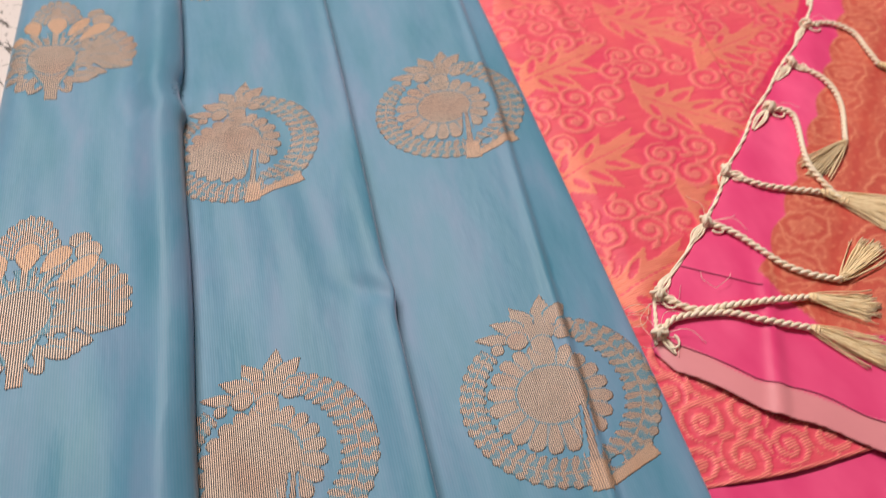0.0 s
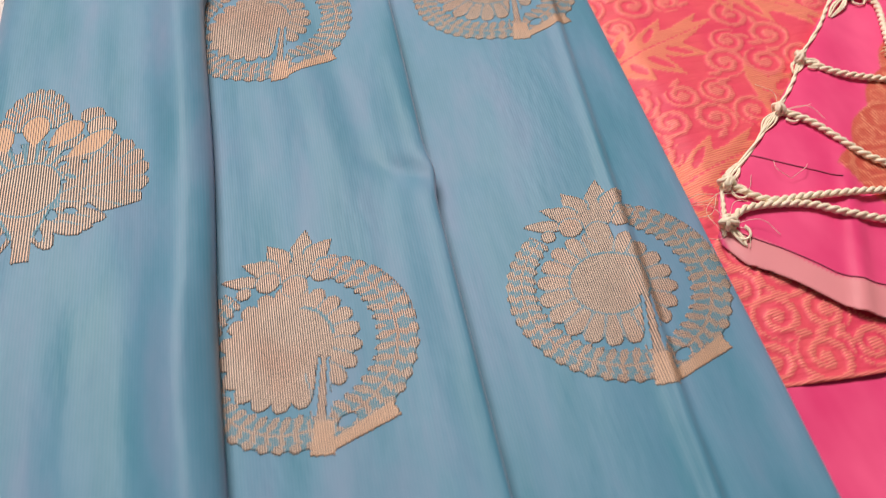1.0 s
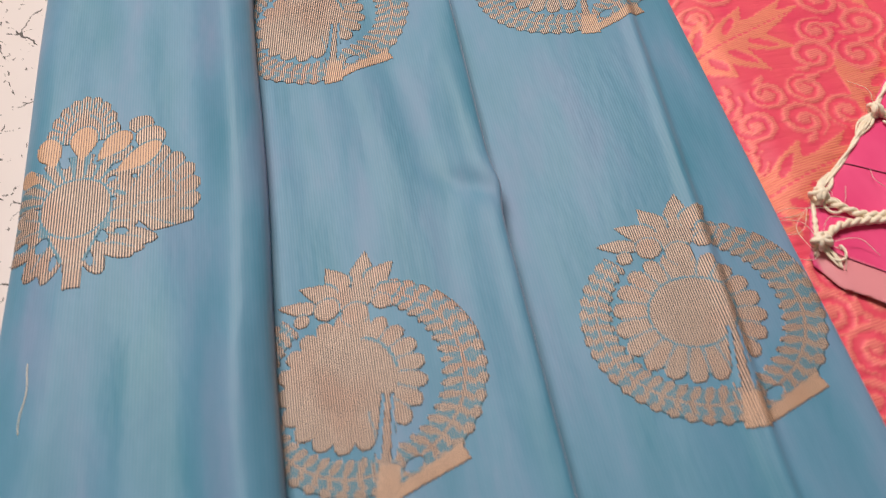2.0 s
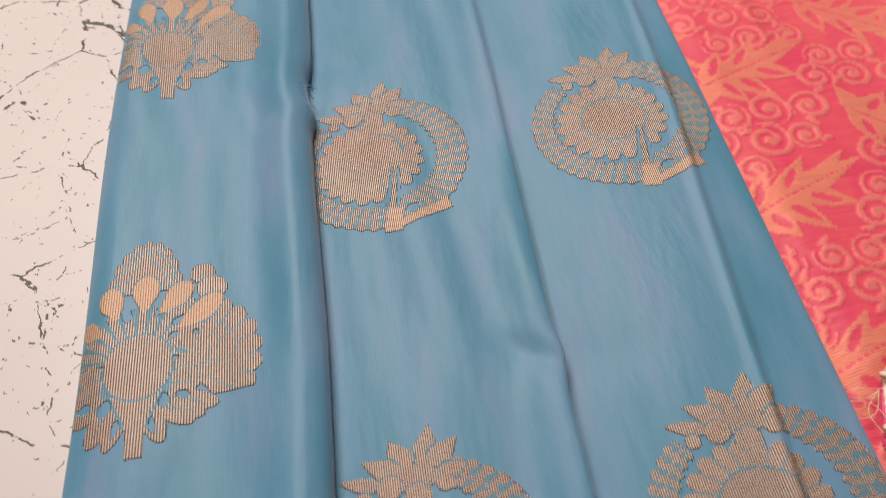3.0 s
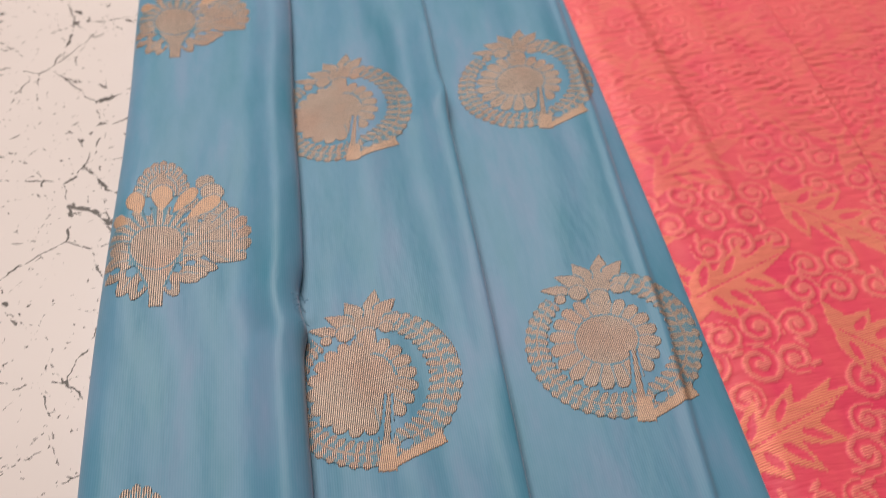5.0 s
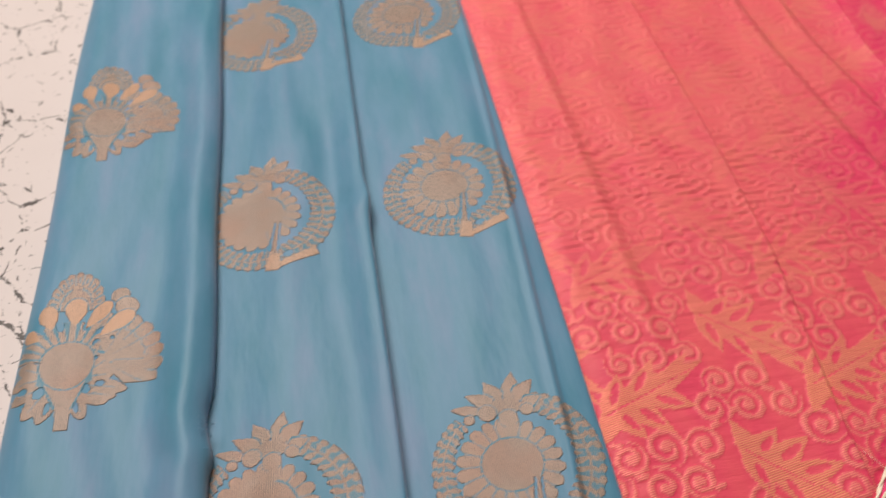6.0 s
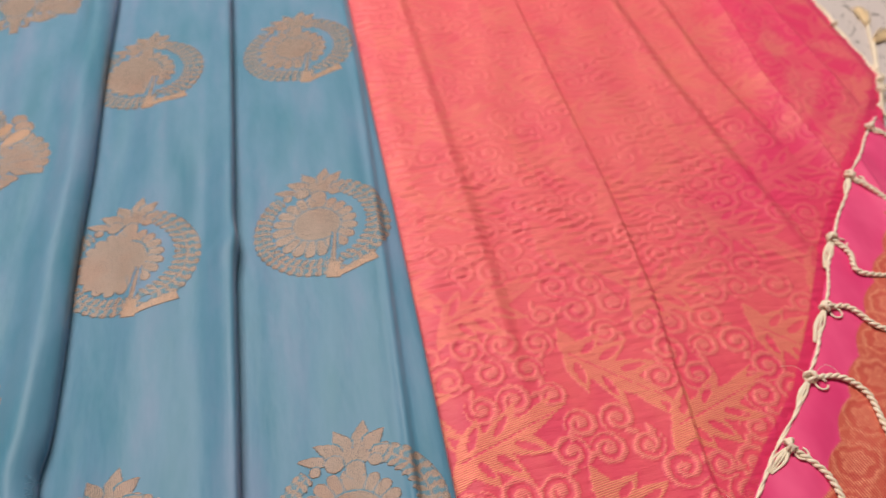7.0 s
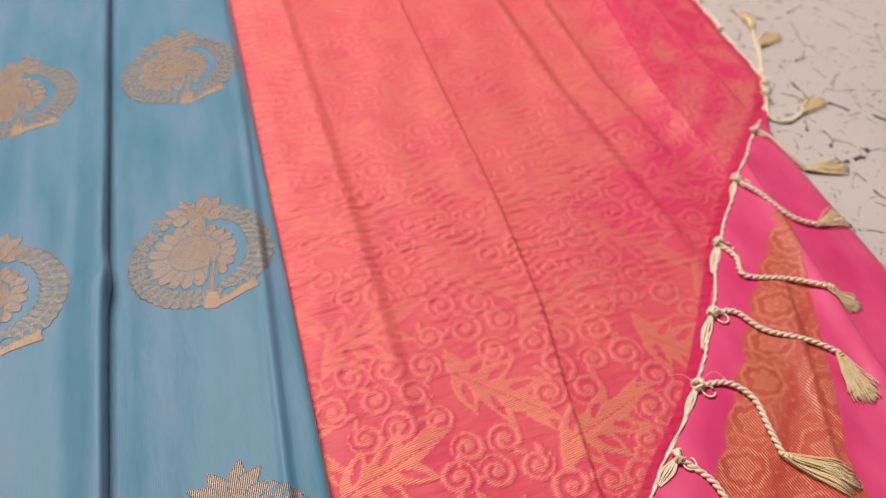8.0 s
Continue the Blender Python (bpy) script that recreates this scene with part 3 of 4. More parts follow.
def scatter_scrolls(U, V, mask):
    """Scrolls and leaf sprays over the whole brocade, in staggered rows that lean across the cloth. Millimetres."""
    rnd = np.random.RandomState(7)

    def window(cx, cy, reach):
        xs, ys = U[0], V[:, 0]
        i0, i1 = np.searchsorted(ys, (cy - reach, cy + reach))
        j0, j1 = np.searchsorted(xs, (cx - reach, cx + reach))
        return slice(i0, i1), slice(j0, j1)

    def add(cx, cy, reach, make):
        w = window(cx, cy, reach)
        if U[w].size:
            mask[w] |= make(U[w], V[w])

    leafy = np.zeros(mask.shape, bool)
    # feathered sprays: rising and falling ones in turn, each with almond openings
    blades = ((-4, 0, 66, 2, 17), (4, 3, 10, -21, 14), (13, 3, 25, -25, 14), (24, 2, 45, -19, 13), (0, -3, 20, 18, 14), (14, -2, 42, 16, 12), (6, 1, -13, -13, 12), (32, -1, 62, 10, 8))
    holes = ((7, -4, 9.5, -15, 4.4), (17, -5, 23, -18, 4.8), (29, -4, 39, -14, 4.2), (6, 4, 16, 13, 4.4), (22, 4.5, 34, 11.5, 3.8))
    vein = (0, 0, 58, 0.5, 0.9)
    for row in range(-5, 12):
        for col in range(-2, 6):
            for ox, oy, turn, flip in ((47 + 114 * col + 8 * row, 162 + 84 * row, 20, 1), (118 + 114 * col + 8 * row, 216 + 84 * row, -40, -1)):
                if oy < -20:
                    continue
                c, sn = math.cos(radians(turn)), math.sin(radians(turn))

                def place(a, b):
                    return ox + a * c - flip * b * sn, oy + a * sn + flip * b * c

                w = window(ox + 30 * c, oy + 30 * sn, 50)
                if not U[w].size:
                    continue
                m = np.zeros(U[w].shape, bool)
                for a, b, d, e, wide in blades:
                    m |= blade(U[w], V[w], *place(a, b), *place(d, e), wide)
                for a, b, d, e, wide in holes:
                    m &= ~leaf(U[w], V[w], *place(a, b), *place(d, e), wide)
                m &= ~strip(U[w], V[w], *place(vein[0], vein[1]), *place(vein[2], vein[3]), vein[4], 0.4)
                leafy[w] |= m
    # curled scrolls fill the ground between them
    ground = leafy.copy()
    for row in range(-8, 72):
        for col in range(-2, 30):
            cx = 20.5 * col + 10.2 * (row % 2) + rnd.uniform(-1.8, 1.8)
            cy = 17.6 * row - 20 + rnd.uniform(-1.8, 1.8)
            size, turn, hand = rnd.uniform(8.2, 11.4), rnd.uniform(0, 6.28), rnd.choice([-1, 1])
            w = window(cx, cy, size)
            if not U[w].size or ground[w].mean() > 0.22:
                continue
            add(cx, cy, size + 2, lambda u, v: scroll(u, v, cx, cy, size, turn, hand, 3.1))
            ax, ay = cx + hand * size * 0.8 * math.cos(turn), cy + size * 0.8 * math.sin(turn)
            add(cx, cy, 2 * size, lambda u, v: leaf(u, v, ax, ay, ax + hand * 7 * math.cos(turn + 1.1), ay + 7 * math.sin(turn + 1.1), 3.2))
    mask |= leafy
    return mask, leafy


def flower_band(s, d):
    """Two rows of scalloped medallions beside a plain strip. Millimetres along the band and in from its edge."""
    s, d = s + 1.3 * np.sin(d * 0.21) + 0.6 * np.sin(s * 0.33 + 1), d + 1.2 * np.sin(s * 0.17 + 2) + 0.5 * np.sin(d * 0.5)
    out = np.zeros(s.shape)
    for p, mid, big, shift in ((29.0, 14.0, 10.6, 4.0), (41.0, 54.0, 15.0, 16.0), (29.0, 92.0, 11.0, 0.0)):
        a, b = ((s + shift) % p) - p / 2, d - mid
        r, th = np.hypot(a, b), np.arctan2(b, a)
        near = np.abs(b) < p * 0.52
        edge = big + 0.13 * big * np.abs(np.cos(4 * th + 0.3))
        out = np.where(near, 0.22, out)
        out = np.where(near & (r < edge), 0.10, out)
        out = np.where(near & (np.abs(r - edge) < 1.1), 1.0, out)
        lobe = 0.68 * big * (0.62 + 0.38 * np.abs(np.cos(2.5 * th)))
        out = np.where(near & (r < lobe), 0.55, out)
        out = np.where(near & (np.abs(r - lobe) < 0.9), 0.9, out)
        out = np.where(near & (r < 0.16 * big), 1.0, out)
        # buds between the medallions
        a2 = ((s + shift + p / 2) % p) - p / 2
        for side in (-1, 1):
            r2, t2 = np.hypot(a2, b - side * big * 0.85), np.arctan2(b - side * big * 0.85, a2)
            out = np.where(near & (np.abs(r2 - 0.34 * big * (0.7 + 0.3 * np.abs(np.cos(1.5 * t2)))) < 0.8), 0.8, out)
    dots = (((s % 6) - 3) ** 2 + (((d + 3 * ((s // 6) % 2)) % 6) - 3) ** 2 < 0.9) & (np.abs(d - 32.5) < 6)
    return np.where(dots, 0.7, out)


def build_pallu():
    # the brocaded length
    xs = np.arange(0.022, 0.456, 0.00105)
    ys = np.concatenate([np.arange(-0.1, 0.36, 0.00105), np.arange(0.36, 0.62, 0.0016), np.arange(0.62, 0.98, 0.006)])
    X, Y = np.meshgrid(xs, ys)
    zari, leafy = (a.astype(float) for a in scatter_scrolls(1000 * X, 1000 * Y, np.zeros(X.shape, bool)))
    relief = zari * (1 - 0.7 * leafy)
    margin = np.where(Y < 0.41, np.minimum(np.interp(Y, EDGE_Y, EDGE_X), 0.46), outer_edge(Y)) - X
    plain = (smooth01((0.0085 - margin) / 0.0015) * smooth01((Y - 0.09) / 0.05))
    far = smooth01((Y - 0.15) / 0.16)
    leafy = leafy * (1 - 0.6 * far)
    wide = smooth01((0.145 - margin) / 0.08) * smooth01((Y - 0.22) / 0.12) * 0.9
    zari = zari * (1 - plain) * (1 - 0.72 * wide)
    plain = np.maximum(plain, wide)
    # further up the pattern's contrast fades into the ground, in soft patches
    patch = 0.5 + 0.5 * np.sin(X * 74 + 2 * np.sin(Y * 41) + 1) * np.sin(Y * 63 + 2.2 * np.sin(X * 37 + 2))
    far = far * (1 - 0.9 * wide)
    zari = zari * (1 - 0.80 * far) + far * (0.34 + 0.20 * patch) * (1 - plain) + 0.55 * wide * smooth01((patch - 0.45) / 0.35) * (margin > 0.010)
    zari[Y < -0.0980] = 1.0
    Z = pallu_top(X, Y) + 0.00018 * zari + 0.00028 * relief
    # fine crosswise crinkles
    bend = 1.9 * np.sin(X * 96 + 1.4 * np.sin(Y * 70)) + 1.3 * np.sin(X * 213 + Y * 120 + 2) + 1.1 * np.sin(X * 41 - Y * 30)
    here = np.clip(0.5 + np.sin(X * 83 + 2.3 * np.sin(Y * 57) + 0.7) * np.sin(Y * 88 + 2 * np.sin(X * 49)), 0, 1)
    Z = Z + (0.00042 * np.sin(Y * 2 * np.pi / 0.0074 + bend) + 0.00030 * np.sin(Y * 2 * np.pi / 0.0051 - 1.4 * bend + 1)) * (0.25 + 0.75 * here) * (0.12 + 0.88 * far)
    Z = Z - 0.0010 * smooth01((-0.065 - Y) / 0.035)
    # the border along its end is a hair lower and slopes to the fringe
    Z = Z - 0.0012 * smooth01((0.010 - margin) / 0.012) * (Y < 0.40)
    sag = 0.0012 * np.sin(X * 60) * (Y < -0.09)
    limit = np.where(Y < -0.01, 0.16, np.where(Y < 0.395, np.minimum(np.interp(Y, EDGE_Y, EDGE_X) + 0.03, np.interp(Y, [0.33, 0.36, 0.395], [0.403, 0.4045, 0.4225])), outer_edge(Y)))
    keep = (X < limit)[:-1, :-1] & (X < limit)[1:, :-1]
    X = np.minimum(X, limit)
    sheet("brocade_length", X, Y + sag, Z, BROCADE, pallu, "coral pink silk woven with gold scrolls and leaves", keep, 0.0007, {"zari": zari, "plain": plain, "leafy": leafy})
    # the plain cloth below its cut end
    xs, ys = np.arange(0.018, 0.40, 0.004), np.arange(-0.34, -0.02, 0.004)
    X, Y = np.meshgrid(xs, ys)
    Z = 0.0010 + 0.0003 * ripple(X, Y, 61, 0.06, 0.3)
    zero = np.zeros(X.shape)
    sheet("plain_length", X, Y, Z, SATIN, pallu, "plain bright pink silk", None, 0.0006, {"zari": zero, "hem": zero, "flower": zero})


def hem_line(x):
    return np.interp(x, [0.044, 0.050, 0.065, 0.081, 0.097, 0.118, 0.2, 0.3, 0.42], [-0.033, -0.048, -0.060, -0.0755, -0.0855, -0.101, -0.150, -0.20, -0.25]) + 0.0010 * np.sin((x - 0.045) * 140)


def flap_top(x, y):
    along = x - np.interp(y, EDGE_Y, EDGE_X)
    z = 0.0078 + 0.0011 * ripple(x - 0.6 * y, y, 71, 0.055, 0.4)
    z = z - 0.0014 * np.exp(-along / 0.006)
    # a soft ridge across the band and one near the lower corner
    d = (x - 0.350) - 0.13 * (y - 0.2)
    z = z + 0.0024 * np.exp(-(d / 0.008) ** 2) + 0.0012 * np.exp(-((d + 0.035) / 0.012) ** 2)
    d = (x - 0.087) - 0.42 * (y + 0.07)
    z = z + 0.0018 * np.exp(-(d / 0.0045) ** 2) * smooth01((0.03 - y) / 0.06)
    d = (x - 0.30) + 0.05 * (y - 0.1)
    z = z - 0.0015 * np.exp(-(d / 0.008) ** 2) * smooth01((0.2 - y) / 0.06)
    z = z - 0.0022 * np.exp(-np.maximum(y - hem_line(x), 0) / 0.022)
    z = z + 0.0010 * np.sin((x - 0.05) * 75) * np.exp(-(y - hem_line(x)) / 0.02)
    z = z + lapped(x - np.interp(y, [-0.1, 0.1, 0.28], [0.235, 0.283, 0.350]), 0.0030, 0.018, 0.006) * smooth01((0.26 - y) / 0.06)
    z = z + lapped(x - 0.352 - 0.10 * (y - 0.2), 0.0030, 0.020, 0.004)
    return 0.0014 + (z - 0.0014) * rounded(0.4095 + 0.2 * np.maximum(y - 0.355, 0) - x, 0.030)


def build_flap():
    xs, ys = np.arange(0.042, 0.411, 0.00125), np.arange(-0.25, 0.402, 0.00125)
    X, Y = np.meshgrid(xs, ys)
    edge = np.where(Y < EDGE_Y[0], EDGE_X[0], fringe_edge(Y))
    out = np.where(Y > 0.355, 0.409 + 0.2 * (Y - 0.355), 0.409)
    keep = ((X > edge) & (X < out))
    keep = (keep[:-1, 1:] | keep[1:, 1:]) & (X < out)[:-1, :-1] & ((Y > hem_line(X))[1:, :-1] | (Y > hem_line(X))[1:, 1:])
    X = np.clip(X, np.minimum(edge, out), out)
    Y = np.maximum(Y, hem_line(X))
    # the brocade band runs beside the fringe
    left = np.interp(Y, [-0.06, -0.042, -0.006, 0.043, 0.102, 0.116, 0.181, 0.235, 0.275], [0.150, 0.122, 0.113, 0.157, 0.208, 0.219, 0.272, 0.315, 0.353])
    right = np.interp(Y, [-0.06, -0.02, 0.03, 0.121, 0.152, 0.203, 0.273], [0.22, 0.26, 0.283, 0.299, 0.313, 0.335, 0.364])
    left = left - 0.0045 * np.abs(np.sin((X + Y) * np.pi / 0.042)) + 0.002
    low = np.interp(X, [0.12, 0.151, 0.3], [-0.042, -0.053, -0.11])
    inside = np.minimum(np.minimum(X - left, right - X), Y - low)
    zari = smooth01((inside + 0.0006) / 0.0012) * (Y < 0.285)
    c, s = 0.643, 0.767
    flower = flower_band(1000 * ((X - 0.113) * c + (Y + 0.006) * s), 1000 * ((X - 0.113) * s - (Y + 0.006) * c))
    hem = smooth01((0.0165 - (Y - hem_line(X))) / 0.0012) * (X > 0.047)
    Z = flap_top(X, Y) + 0.00025 * zari * flower
    flap = sheet("folded_end", X, Y, Z, SATIN, pallu, "folded-over pink silk end with a coppery brocade band and pale hem", keep, 0.0008, {"zari": zari, "hem": hem, "flower": flower})
    # the stitched seam above the hem
    t = np.linspace(0.052, 0.30, 240)
    sway = 0.0165 + 0.0008 * np.sin(t * 190) + 0.0005 * np.sin(t * 83)
    line = np.stack([t, hem_line(t) + sway, flap_top(t, hem_line(t) + sway) + 0.0002], -1)
    tube("seam", line, 0.00026, SEAM, flap, 5, "dark stitched seam")
    t = np.linspace(0.075, 0.108, 40)
    line = np.stack([t, 0.006 - 0.62 * (t - 0.075), flap_top(t, 0.006 - 0.62 * (t - 0.075)) + 0.0002], -1)
    tube("seam", line, 0.0003, SEAM, flap, 5, "dark stitched seam")
    return flap


# ---- cords and tassels ----
def spline(points, count):
    """A smooth line through a few points."""
    p = np.array(points, float)
    p = np.concatenate([[2 * p[0] - p[1]], p, [2 * p[-1] - p[-2]]])
    out = []
    per = max(2, count // (len(p) - 3))
    for i in range(len(p) - 3):
        a, b, c, d = p[i:i + 4]
        for t in np.linspace(0, 1, per, endpoint=False):
            out.append(0.5 * (2 * b + (c - a) * t + (2 * a - 5 * b + 4 * c - d) * t ** 2 + (3 * b - a - 3 * c + d) * t ** 3))
    out.append(p[-2])
    return np.array(out)


def tube_data(path, radius, sides):
    n = len(path)
    radius = np.broadcast_to(radius, (n,))
    tan = np.gradient(path, axis=0)
    tan /= np.linalg.norm(tan, axis=1, keepdims=True) + 1e-12
    side = np.cross(tan, (0.01, 0.02, 1.0))
    side /= np.linalg.norm(side, axis=1, keepdims=True) + 1e-12
    up = np.cross(side, tan)
    verts, faces = [], []
    for i in range(n):
        for k in range(sides):
            a = 2 * math.pi * k / sides
            verts.append(path[i] + radius[i] * (math.cos(a) * side[i] + math.sin(a) * up[i]))
    for i in range(n - 1):
        for k in range(sides):
            j = (k + 1) % sides
            faces.append((i * sides + k, i * sides + j, (i + 1) * sides + j, (i + 1) * sides + k))
    faces += [tuple(range(sides))[::-1], tuple((n - 1) * sides + k for k in range(sides))]
    return verts, faces


def joined(pieces):
    verts, faces = [], []
    for v, f in pieces:
        base = len(verts)
        verts += v
        faces += [tuple(base + i for i in q) for q in f]
    return verts, faces


def tube(name, path, radius, material, parent, sides=6, label=""):
    v, f = tube_data(path, radius, sides)
    return mesh_object(name, v, f, material, parent, label)


def rest(x, y, lift):
    """A point that lies lift above whatever cloth or floor is there."""
    if y < 0.395 and x < 0.408 and x > np.interp(y, EDGE_Y, EDGE_X) - 0.001 and y > hem_line(x):
        z = float(flap_top(np.array(x), np.array(y)))
    elif x < (outer_edge(y) if y > 0.395 else 0.404):
        z = float(pallu_top(np.array(x), np.array(y)))
    else:
        z = 0.0
    return (x, y, max(z, 0.0) + lift)


def twisted(path, strand, pitch, turn=0.0):
    """Two strands laid round each other along a path."""
    step = np.linalg.norm(np.diff(path, axis=0), axis=1)
    run = np.concatenate([[0], np.cumsum(step)])
    tan = np.gradient(path, axis=0)
    tan /= np.linalg.norm(tan, axis=1, keepdims=True) + 1e-12
    side = np.cross(tan, (0.01, 0.02, 1.0))
    side /= np.linalg.norm(side, axis=1, keepdims=True)
    up = np.cross(side, tan)
    ang = 2 * np.pi * run / pitch + turn
    pieces = []
    for half in (0, np.pi):
        off = strand * 0.82 * (np.cos(ang + half)[:, None] * side + np.sin(ang + half)[:, None] * up)
        pieces.append(tube_data(path + off, strand, 7))
    return joined(pieces)


def tassel(parent, points, tip, seed, tail, label, size=1.0):
    """A twisted cord from its knot on the edge, and the loose tuft at its end. tail: where the knot's thread runs to."""
    rnd = random.Random(seed)
    r = 0.00100 * size
    path = spline([rest(x, y, 2.0 * r) for x, y in points], 72 if len(points) > 3 else 48)
    v, f = twisted(path, r, 0.0076 * size, rnd.uniform(0, 6))
    cord = mesh_object("tassel", v, f, CREAM, parent, label)
    # the knot: a few turns of cord wound round each other, and its flat tail
    k = Vector(path[0])
    pieces = []
    for n in range(3):
        q = Euler((rnd.uniform(0.9, 2.1), rnd.uniform(-0.6, 0.6), rnd.uniform(0, 6.3))).to_matrix()
        loop = []
        for i in range(19):
            a = 2 * math.pi * i / 18
            loop.append(tuple(k + q @ Vector((0.0032 * size * math.cos(a), 0.0027 * size * math.sin(a), 0.0005 * math.sin(3 * a))) + Vector((0, 0, 0.0008))))
        pieces.append(tube_data(np.array(loop), 0.00105 * size, 6))
    q = rnd.uniform(0, 6.3)
    ring = [rest(k.x + 0.004 * size + 0.0032 * size * math.cos(a + q), k.y - 0.005 * size + 0.0036 * size * math.sin(a + q), 0.0012) for a in np.linspace(0, 5.6, 16)]
    pieces.append(tube_data(np.array(ring), 0.0006 * size, 5))
    for n in range(7):
        w = rnd.uniform(-0.0022, 0.0022) * size
        a = np.array(rest(k.x + 0.62 * (tail[0] - k.x), k.y + 0.62 * (tail[1] - k.y), 0.0006)) + np.array([0.3 * w, -0.3 * w, 0])
        m = (np.array(k) + a) / 2 + np.array([w, -0.6 * w, 0.0002])
        pieces.append(tube_data(spline([np.array(k), m, a], 12), np.linspace(0.0008, 0.0003, 13)[:len(spline([np.array(k), m, a], 12))] * size, 4))
    v, f = joined(pieces)
    mesh_object("knot", v, f, CREAM, cord)
    # the tuft: loose threads that spread to the tip
    e = path[-1]
    way = np.array([tip[0] - e[0], tip[1] - e[1], 0.0])
    long = np.linalg.norm(way)
    way /= long
    side = np.array([-way[1], way[0], 0])
    pieces = []
    for n in range(96):
        s = rnd.gauss(0, 0.42)
        s = max(-1, min(1, s))
        reach = long * rnd.uniform(0.80, 1.05) * (1 - 0.10 * abs(s))
        spread = 0.0085 * size * s
        h = rnd.uniform(0.0003, 0.0030) * size
        pts = []
        for a in (0.0, 0.2, 0.5, 0.8, 1.0):
            g = e + way * reach * a + side * (spread * (a ** 0.8) + 0.0008 * rnd.uniform(-1, 1) * a + 0.0010 * s)
            floor_z = rest(g[0], g[1], 0)[2]
            pts.append((g[0], g[1], floor_z + h * (1 - 0.55 * a) + 0.0004))
        pieces.append(tube_data(spline(pts, 8), 0.00031 * size, 3))
    wrap = np.array([e + way * 0.0012 + 0.0017 * size * (math.cos(a) * side + math.sin(a) * np.array([0, 0, 1])) + way * 0.0003 * a for a in np.linspace(0, 12, 40)])
    pieces.append(tube_data(wrap, 0.0005 * size, 5))
    v, f = joined(pieces)
    mesh_object("tuft", v, f, TUFT, cord, "loose cream thread tuft")
    return cord


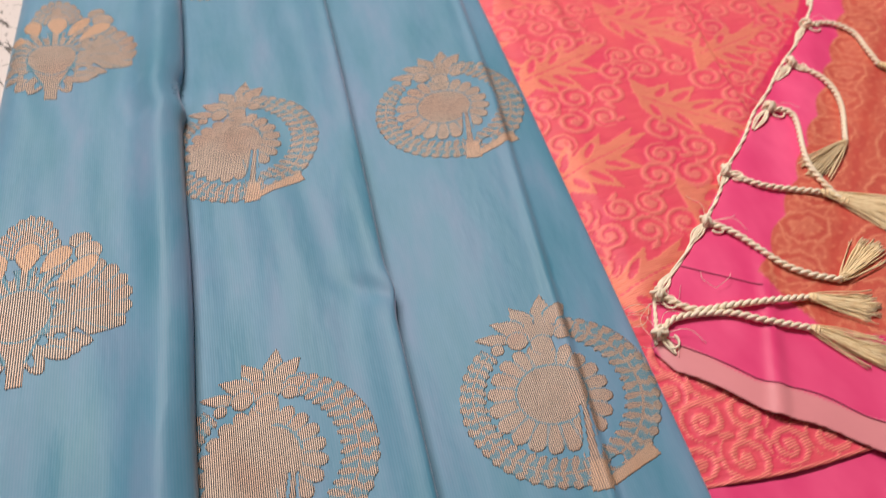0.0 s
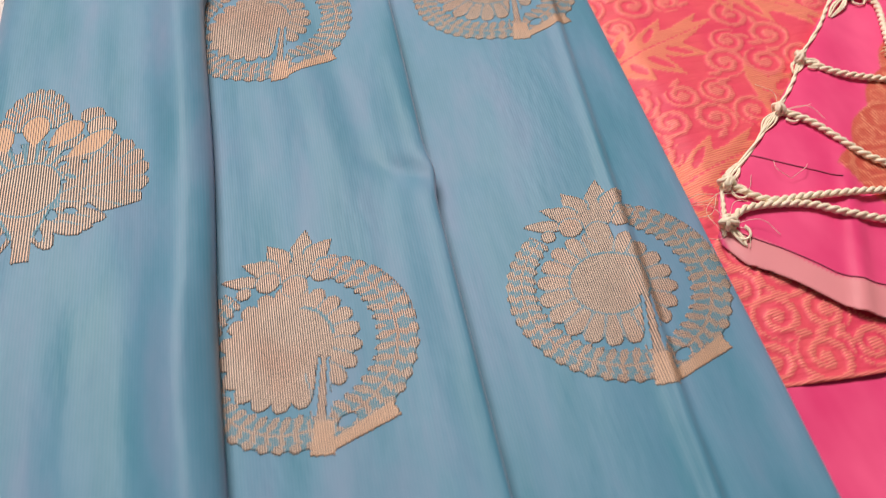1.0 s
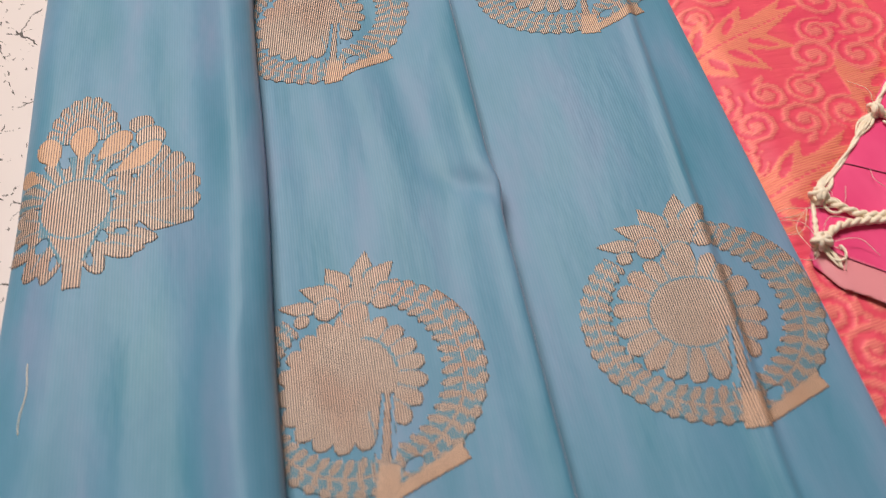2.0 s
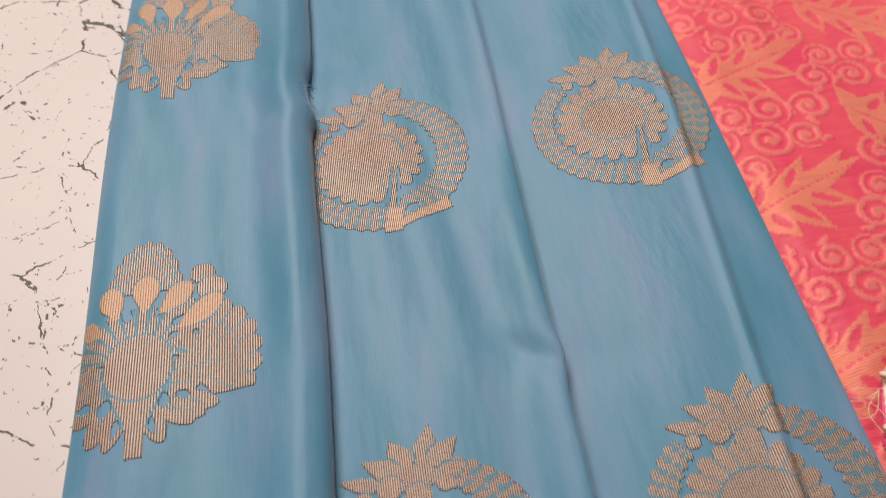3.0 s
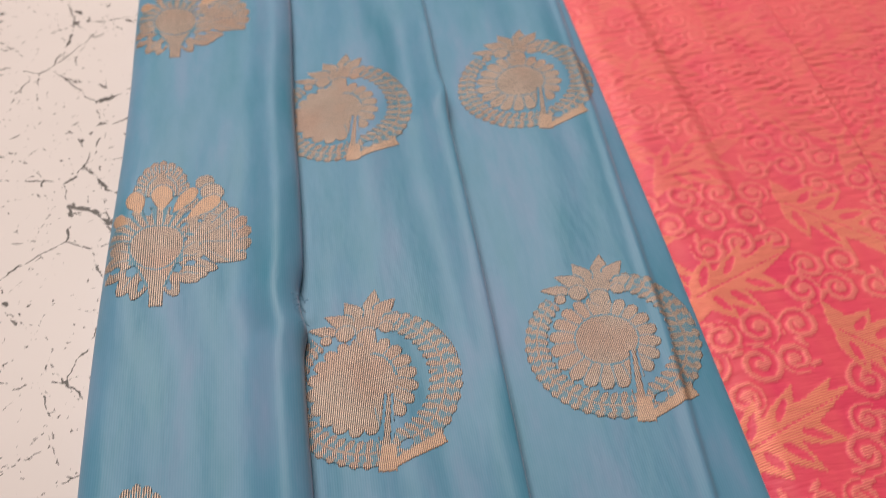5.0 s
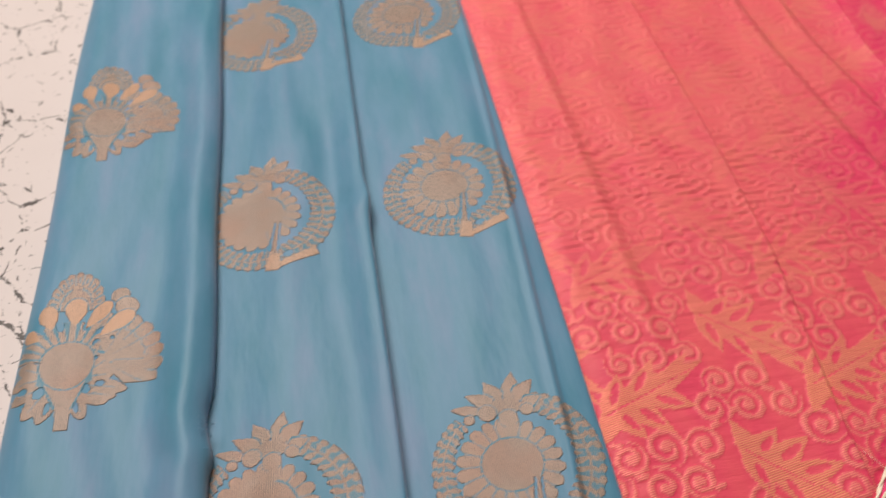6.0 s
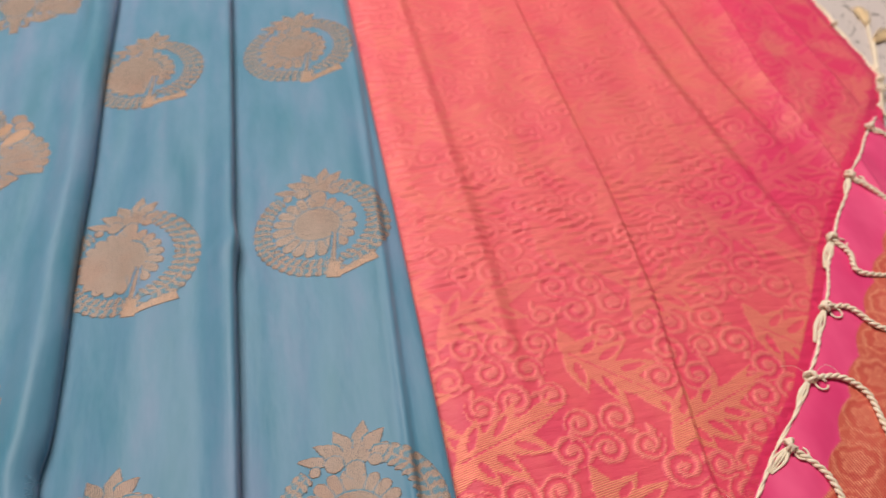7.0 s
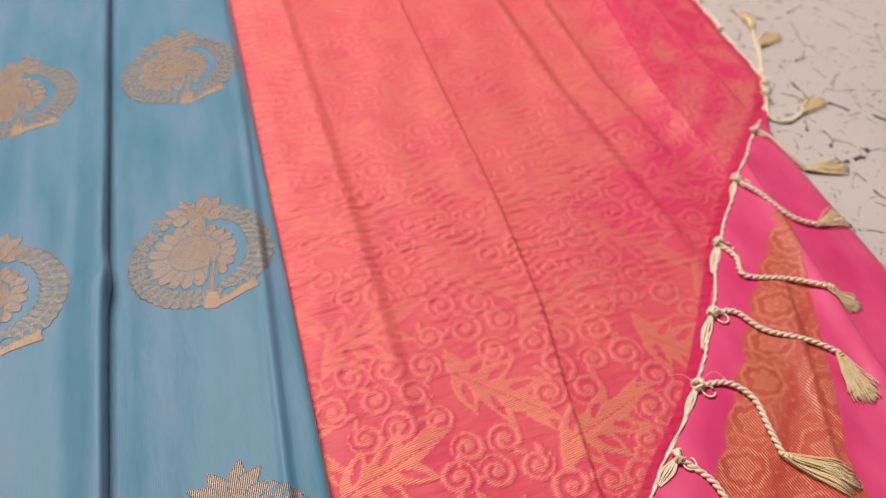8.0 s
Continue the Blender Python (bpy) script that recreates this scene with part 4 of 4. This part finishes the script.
def build_fringe():
    on_pink = "cream twisted cord tassel knotted to the pink edge"
    on_floor = "cream twisted cord tassel lying on the white floor"
    tassel(pallu, [(0.437, 0.423), (0.453, 0.451), (0.467, 0.483), (0.475, 0.500)], (0.484, 0.530), 1, (0.430, 0.408), on_floor, 0.9)
    tassel(pallu, [(0.443, 0.437), (0.457, 0.458), (0.466, 0.476)], (0.495, 0.492), 2, (0.441, 0.455), on_floor, 0.9)
    tassel(pallu, [(0.441, 0.500), (0.449, 0.523), (0.447, 0.548)], (0.455, 0.575), 3, (0.441, 0.47), on_floor, 0.9)
    tassel(pallu, [(0.430, 0.410), (0.421, 0.386), (0.433, 0.379), (0.450, 0.386)], (0.479, 0.400), 4, (0.437, 0.42), on_floor, 0.9)
    tassel(pallu, [(0.394, 0.368), (0.402, 0.358), (0.407, 0.340), (0.414, 0.326)], (0.448, 0.323), 5, (0.412, 0.39), on_floor, 0.9)
    tassel(pallu, [(0.349, 0.320), (0.356, 0.303), (0.367, 0.279), (0.381, 0.268)], (0.410, 0.277), 6, (0.330, 0.295), on_pink)
    tassel(pallu, [(0.307, 0.269), (0.311, 0.255), (0.309, 0.240), (0.334, 0.231), (0.350, 0.218)], (0.366, 0.202), 7, (0.284, 0.237), on_pink)
    tassel(pallu, [(0.275, 0.219), (0.288, 0.216), (0.298, 0.200), (0.318, 0.187), (0.330, 0.176)], (0.330, 0.143), 8, (0.247, 0.185), on_pink)
    tassel(pallu, [(0.242, 0.176), (0.258, 0.173), (0.267, 0.161), (0.265, 0.142), (0.264, 0.127)], (0.293, 0.102), 9, (0.217, 0.150), on_pink)
    tassel(pallu, [(0.211, 0.140), (0.222, 0.121), (0.220, 0.099), (0.204, 0.068)], (0.170, 0.048), 10, (0.186, 0.122), on_pink)
    tassel(pallu, [(0.176, 0.104), (0.186, 0.094), (0.173, 0.056), (0.176, 0.028)], (0.200, 0.002), 11, (0.148, 0.080), on_pink)
    tassel(pallu, [(0.127, 0.061), (0.141, 0.046), (0.168, 0.035)], (0.206, 0.014), 12, (0.117, 0.048), on_pink)
    tassel(pallu, [(0.100, 0.029), (0.110, 0.018), (0.123, -0.004), (0.134, -0.014), (0.147, -0.020)], (0.178, -0.002), 13, (0.080, 0.012), on_pink)
    tassel(pallu, [(0.057, -0.009), (0.070, -0.021), (0.087, -0.0225), (0.108, -0.025), (0.125, -0.026)], (0.156, -0.039), 14, (0.075, 0.009), on_pink)
    tassel(pallu, [(0.049, -0.029), (0.060, -0.0235), (0.083, -0.026), (0.098, -0.034), (0.117, -0.042)], (0.146, -0.066), 15, (0.054, -0.047), on_pink)
    rnd = random.Random(5)
    for x, y, n in ((0.052, -0.012, 6), (0.049, -0.030, 5), (0.100, 0.029, 3), (0.085, -0.012, 2), (0.176, 0.104, 2), (0.242, 0.176, 2)):
        for k in range(n):
            a = rnd.uniform(0, 6.3)
            l = rnd.uniform(0.006, 0.013)
            b = a + rnd.uniform(-0.8, 0.8)
            pts = [rest(x, y, 0.002), rest(x + l * math.cos(a), y + l * math.sin(a), 0.0035), rest(x + 1.7 * l * math.cos(b), y + 1.7 * l * math.sin(b), 0.0008)]
            tube("loose_fibre", spline(pts, 14), 0.00013, CREAM, pallu, 3)
    # the thin twisted thread that binds the edge from knot to knot
    ys = np.linspace(-0.033, 0.40, 150)
    xs = np.interp(ys, EDGE_Y, EDGE_X) + 0.0008 * np.sin(ys * 170)
    line = np.array([rest(x + 0.001, y, 0.0006) for x, y in zip(xs, ys)])
    v, f = twisted(line, 0.00065, 0.005)
    mesh_object("edging_thread", v, f, CREAM, pallu, "thin cream twisted edging thread")
    ys = np.linspace(0.40, 0.66, 110)
    line = np.array([(outer_edge(y) + 0.0008 * math.sin(y * 210), y, 0.0022) for y in ys])
    v, f = twisted(line, 0.0013, 0.009)
    mesh_object("edging_thread", v, f, CREAM, pallu, "thin cream twisted edging thread")


build_pallu()
build_flap()
build_fringe()
build_saree()
build_snags()
# parts were laid out in world places; hold them there under their moved thing
for thing in (saree, pallu):
    shift = Matrix.Translation(thing.location).inverted()
    for child in thing.children:
        child.matrix_parent_inverse = shift
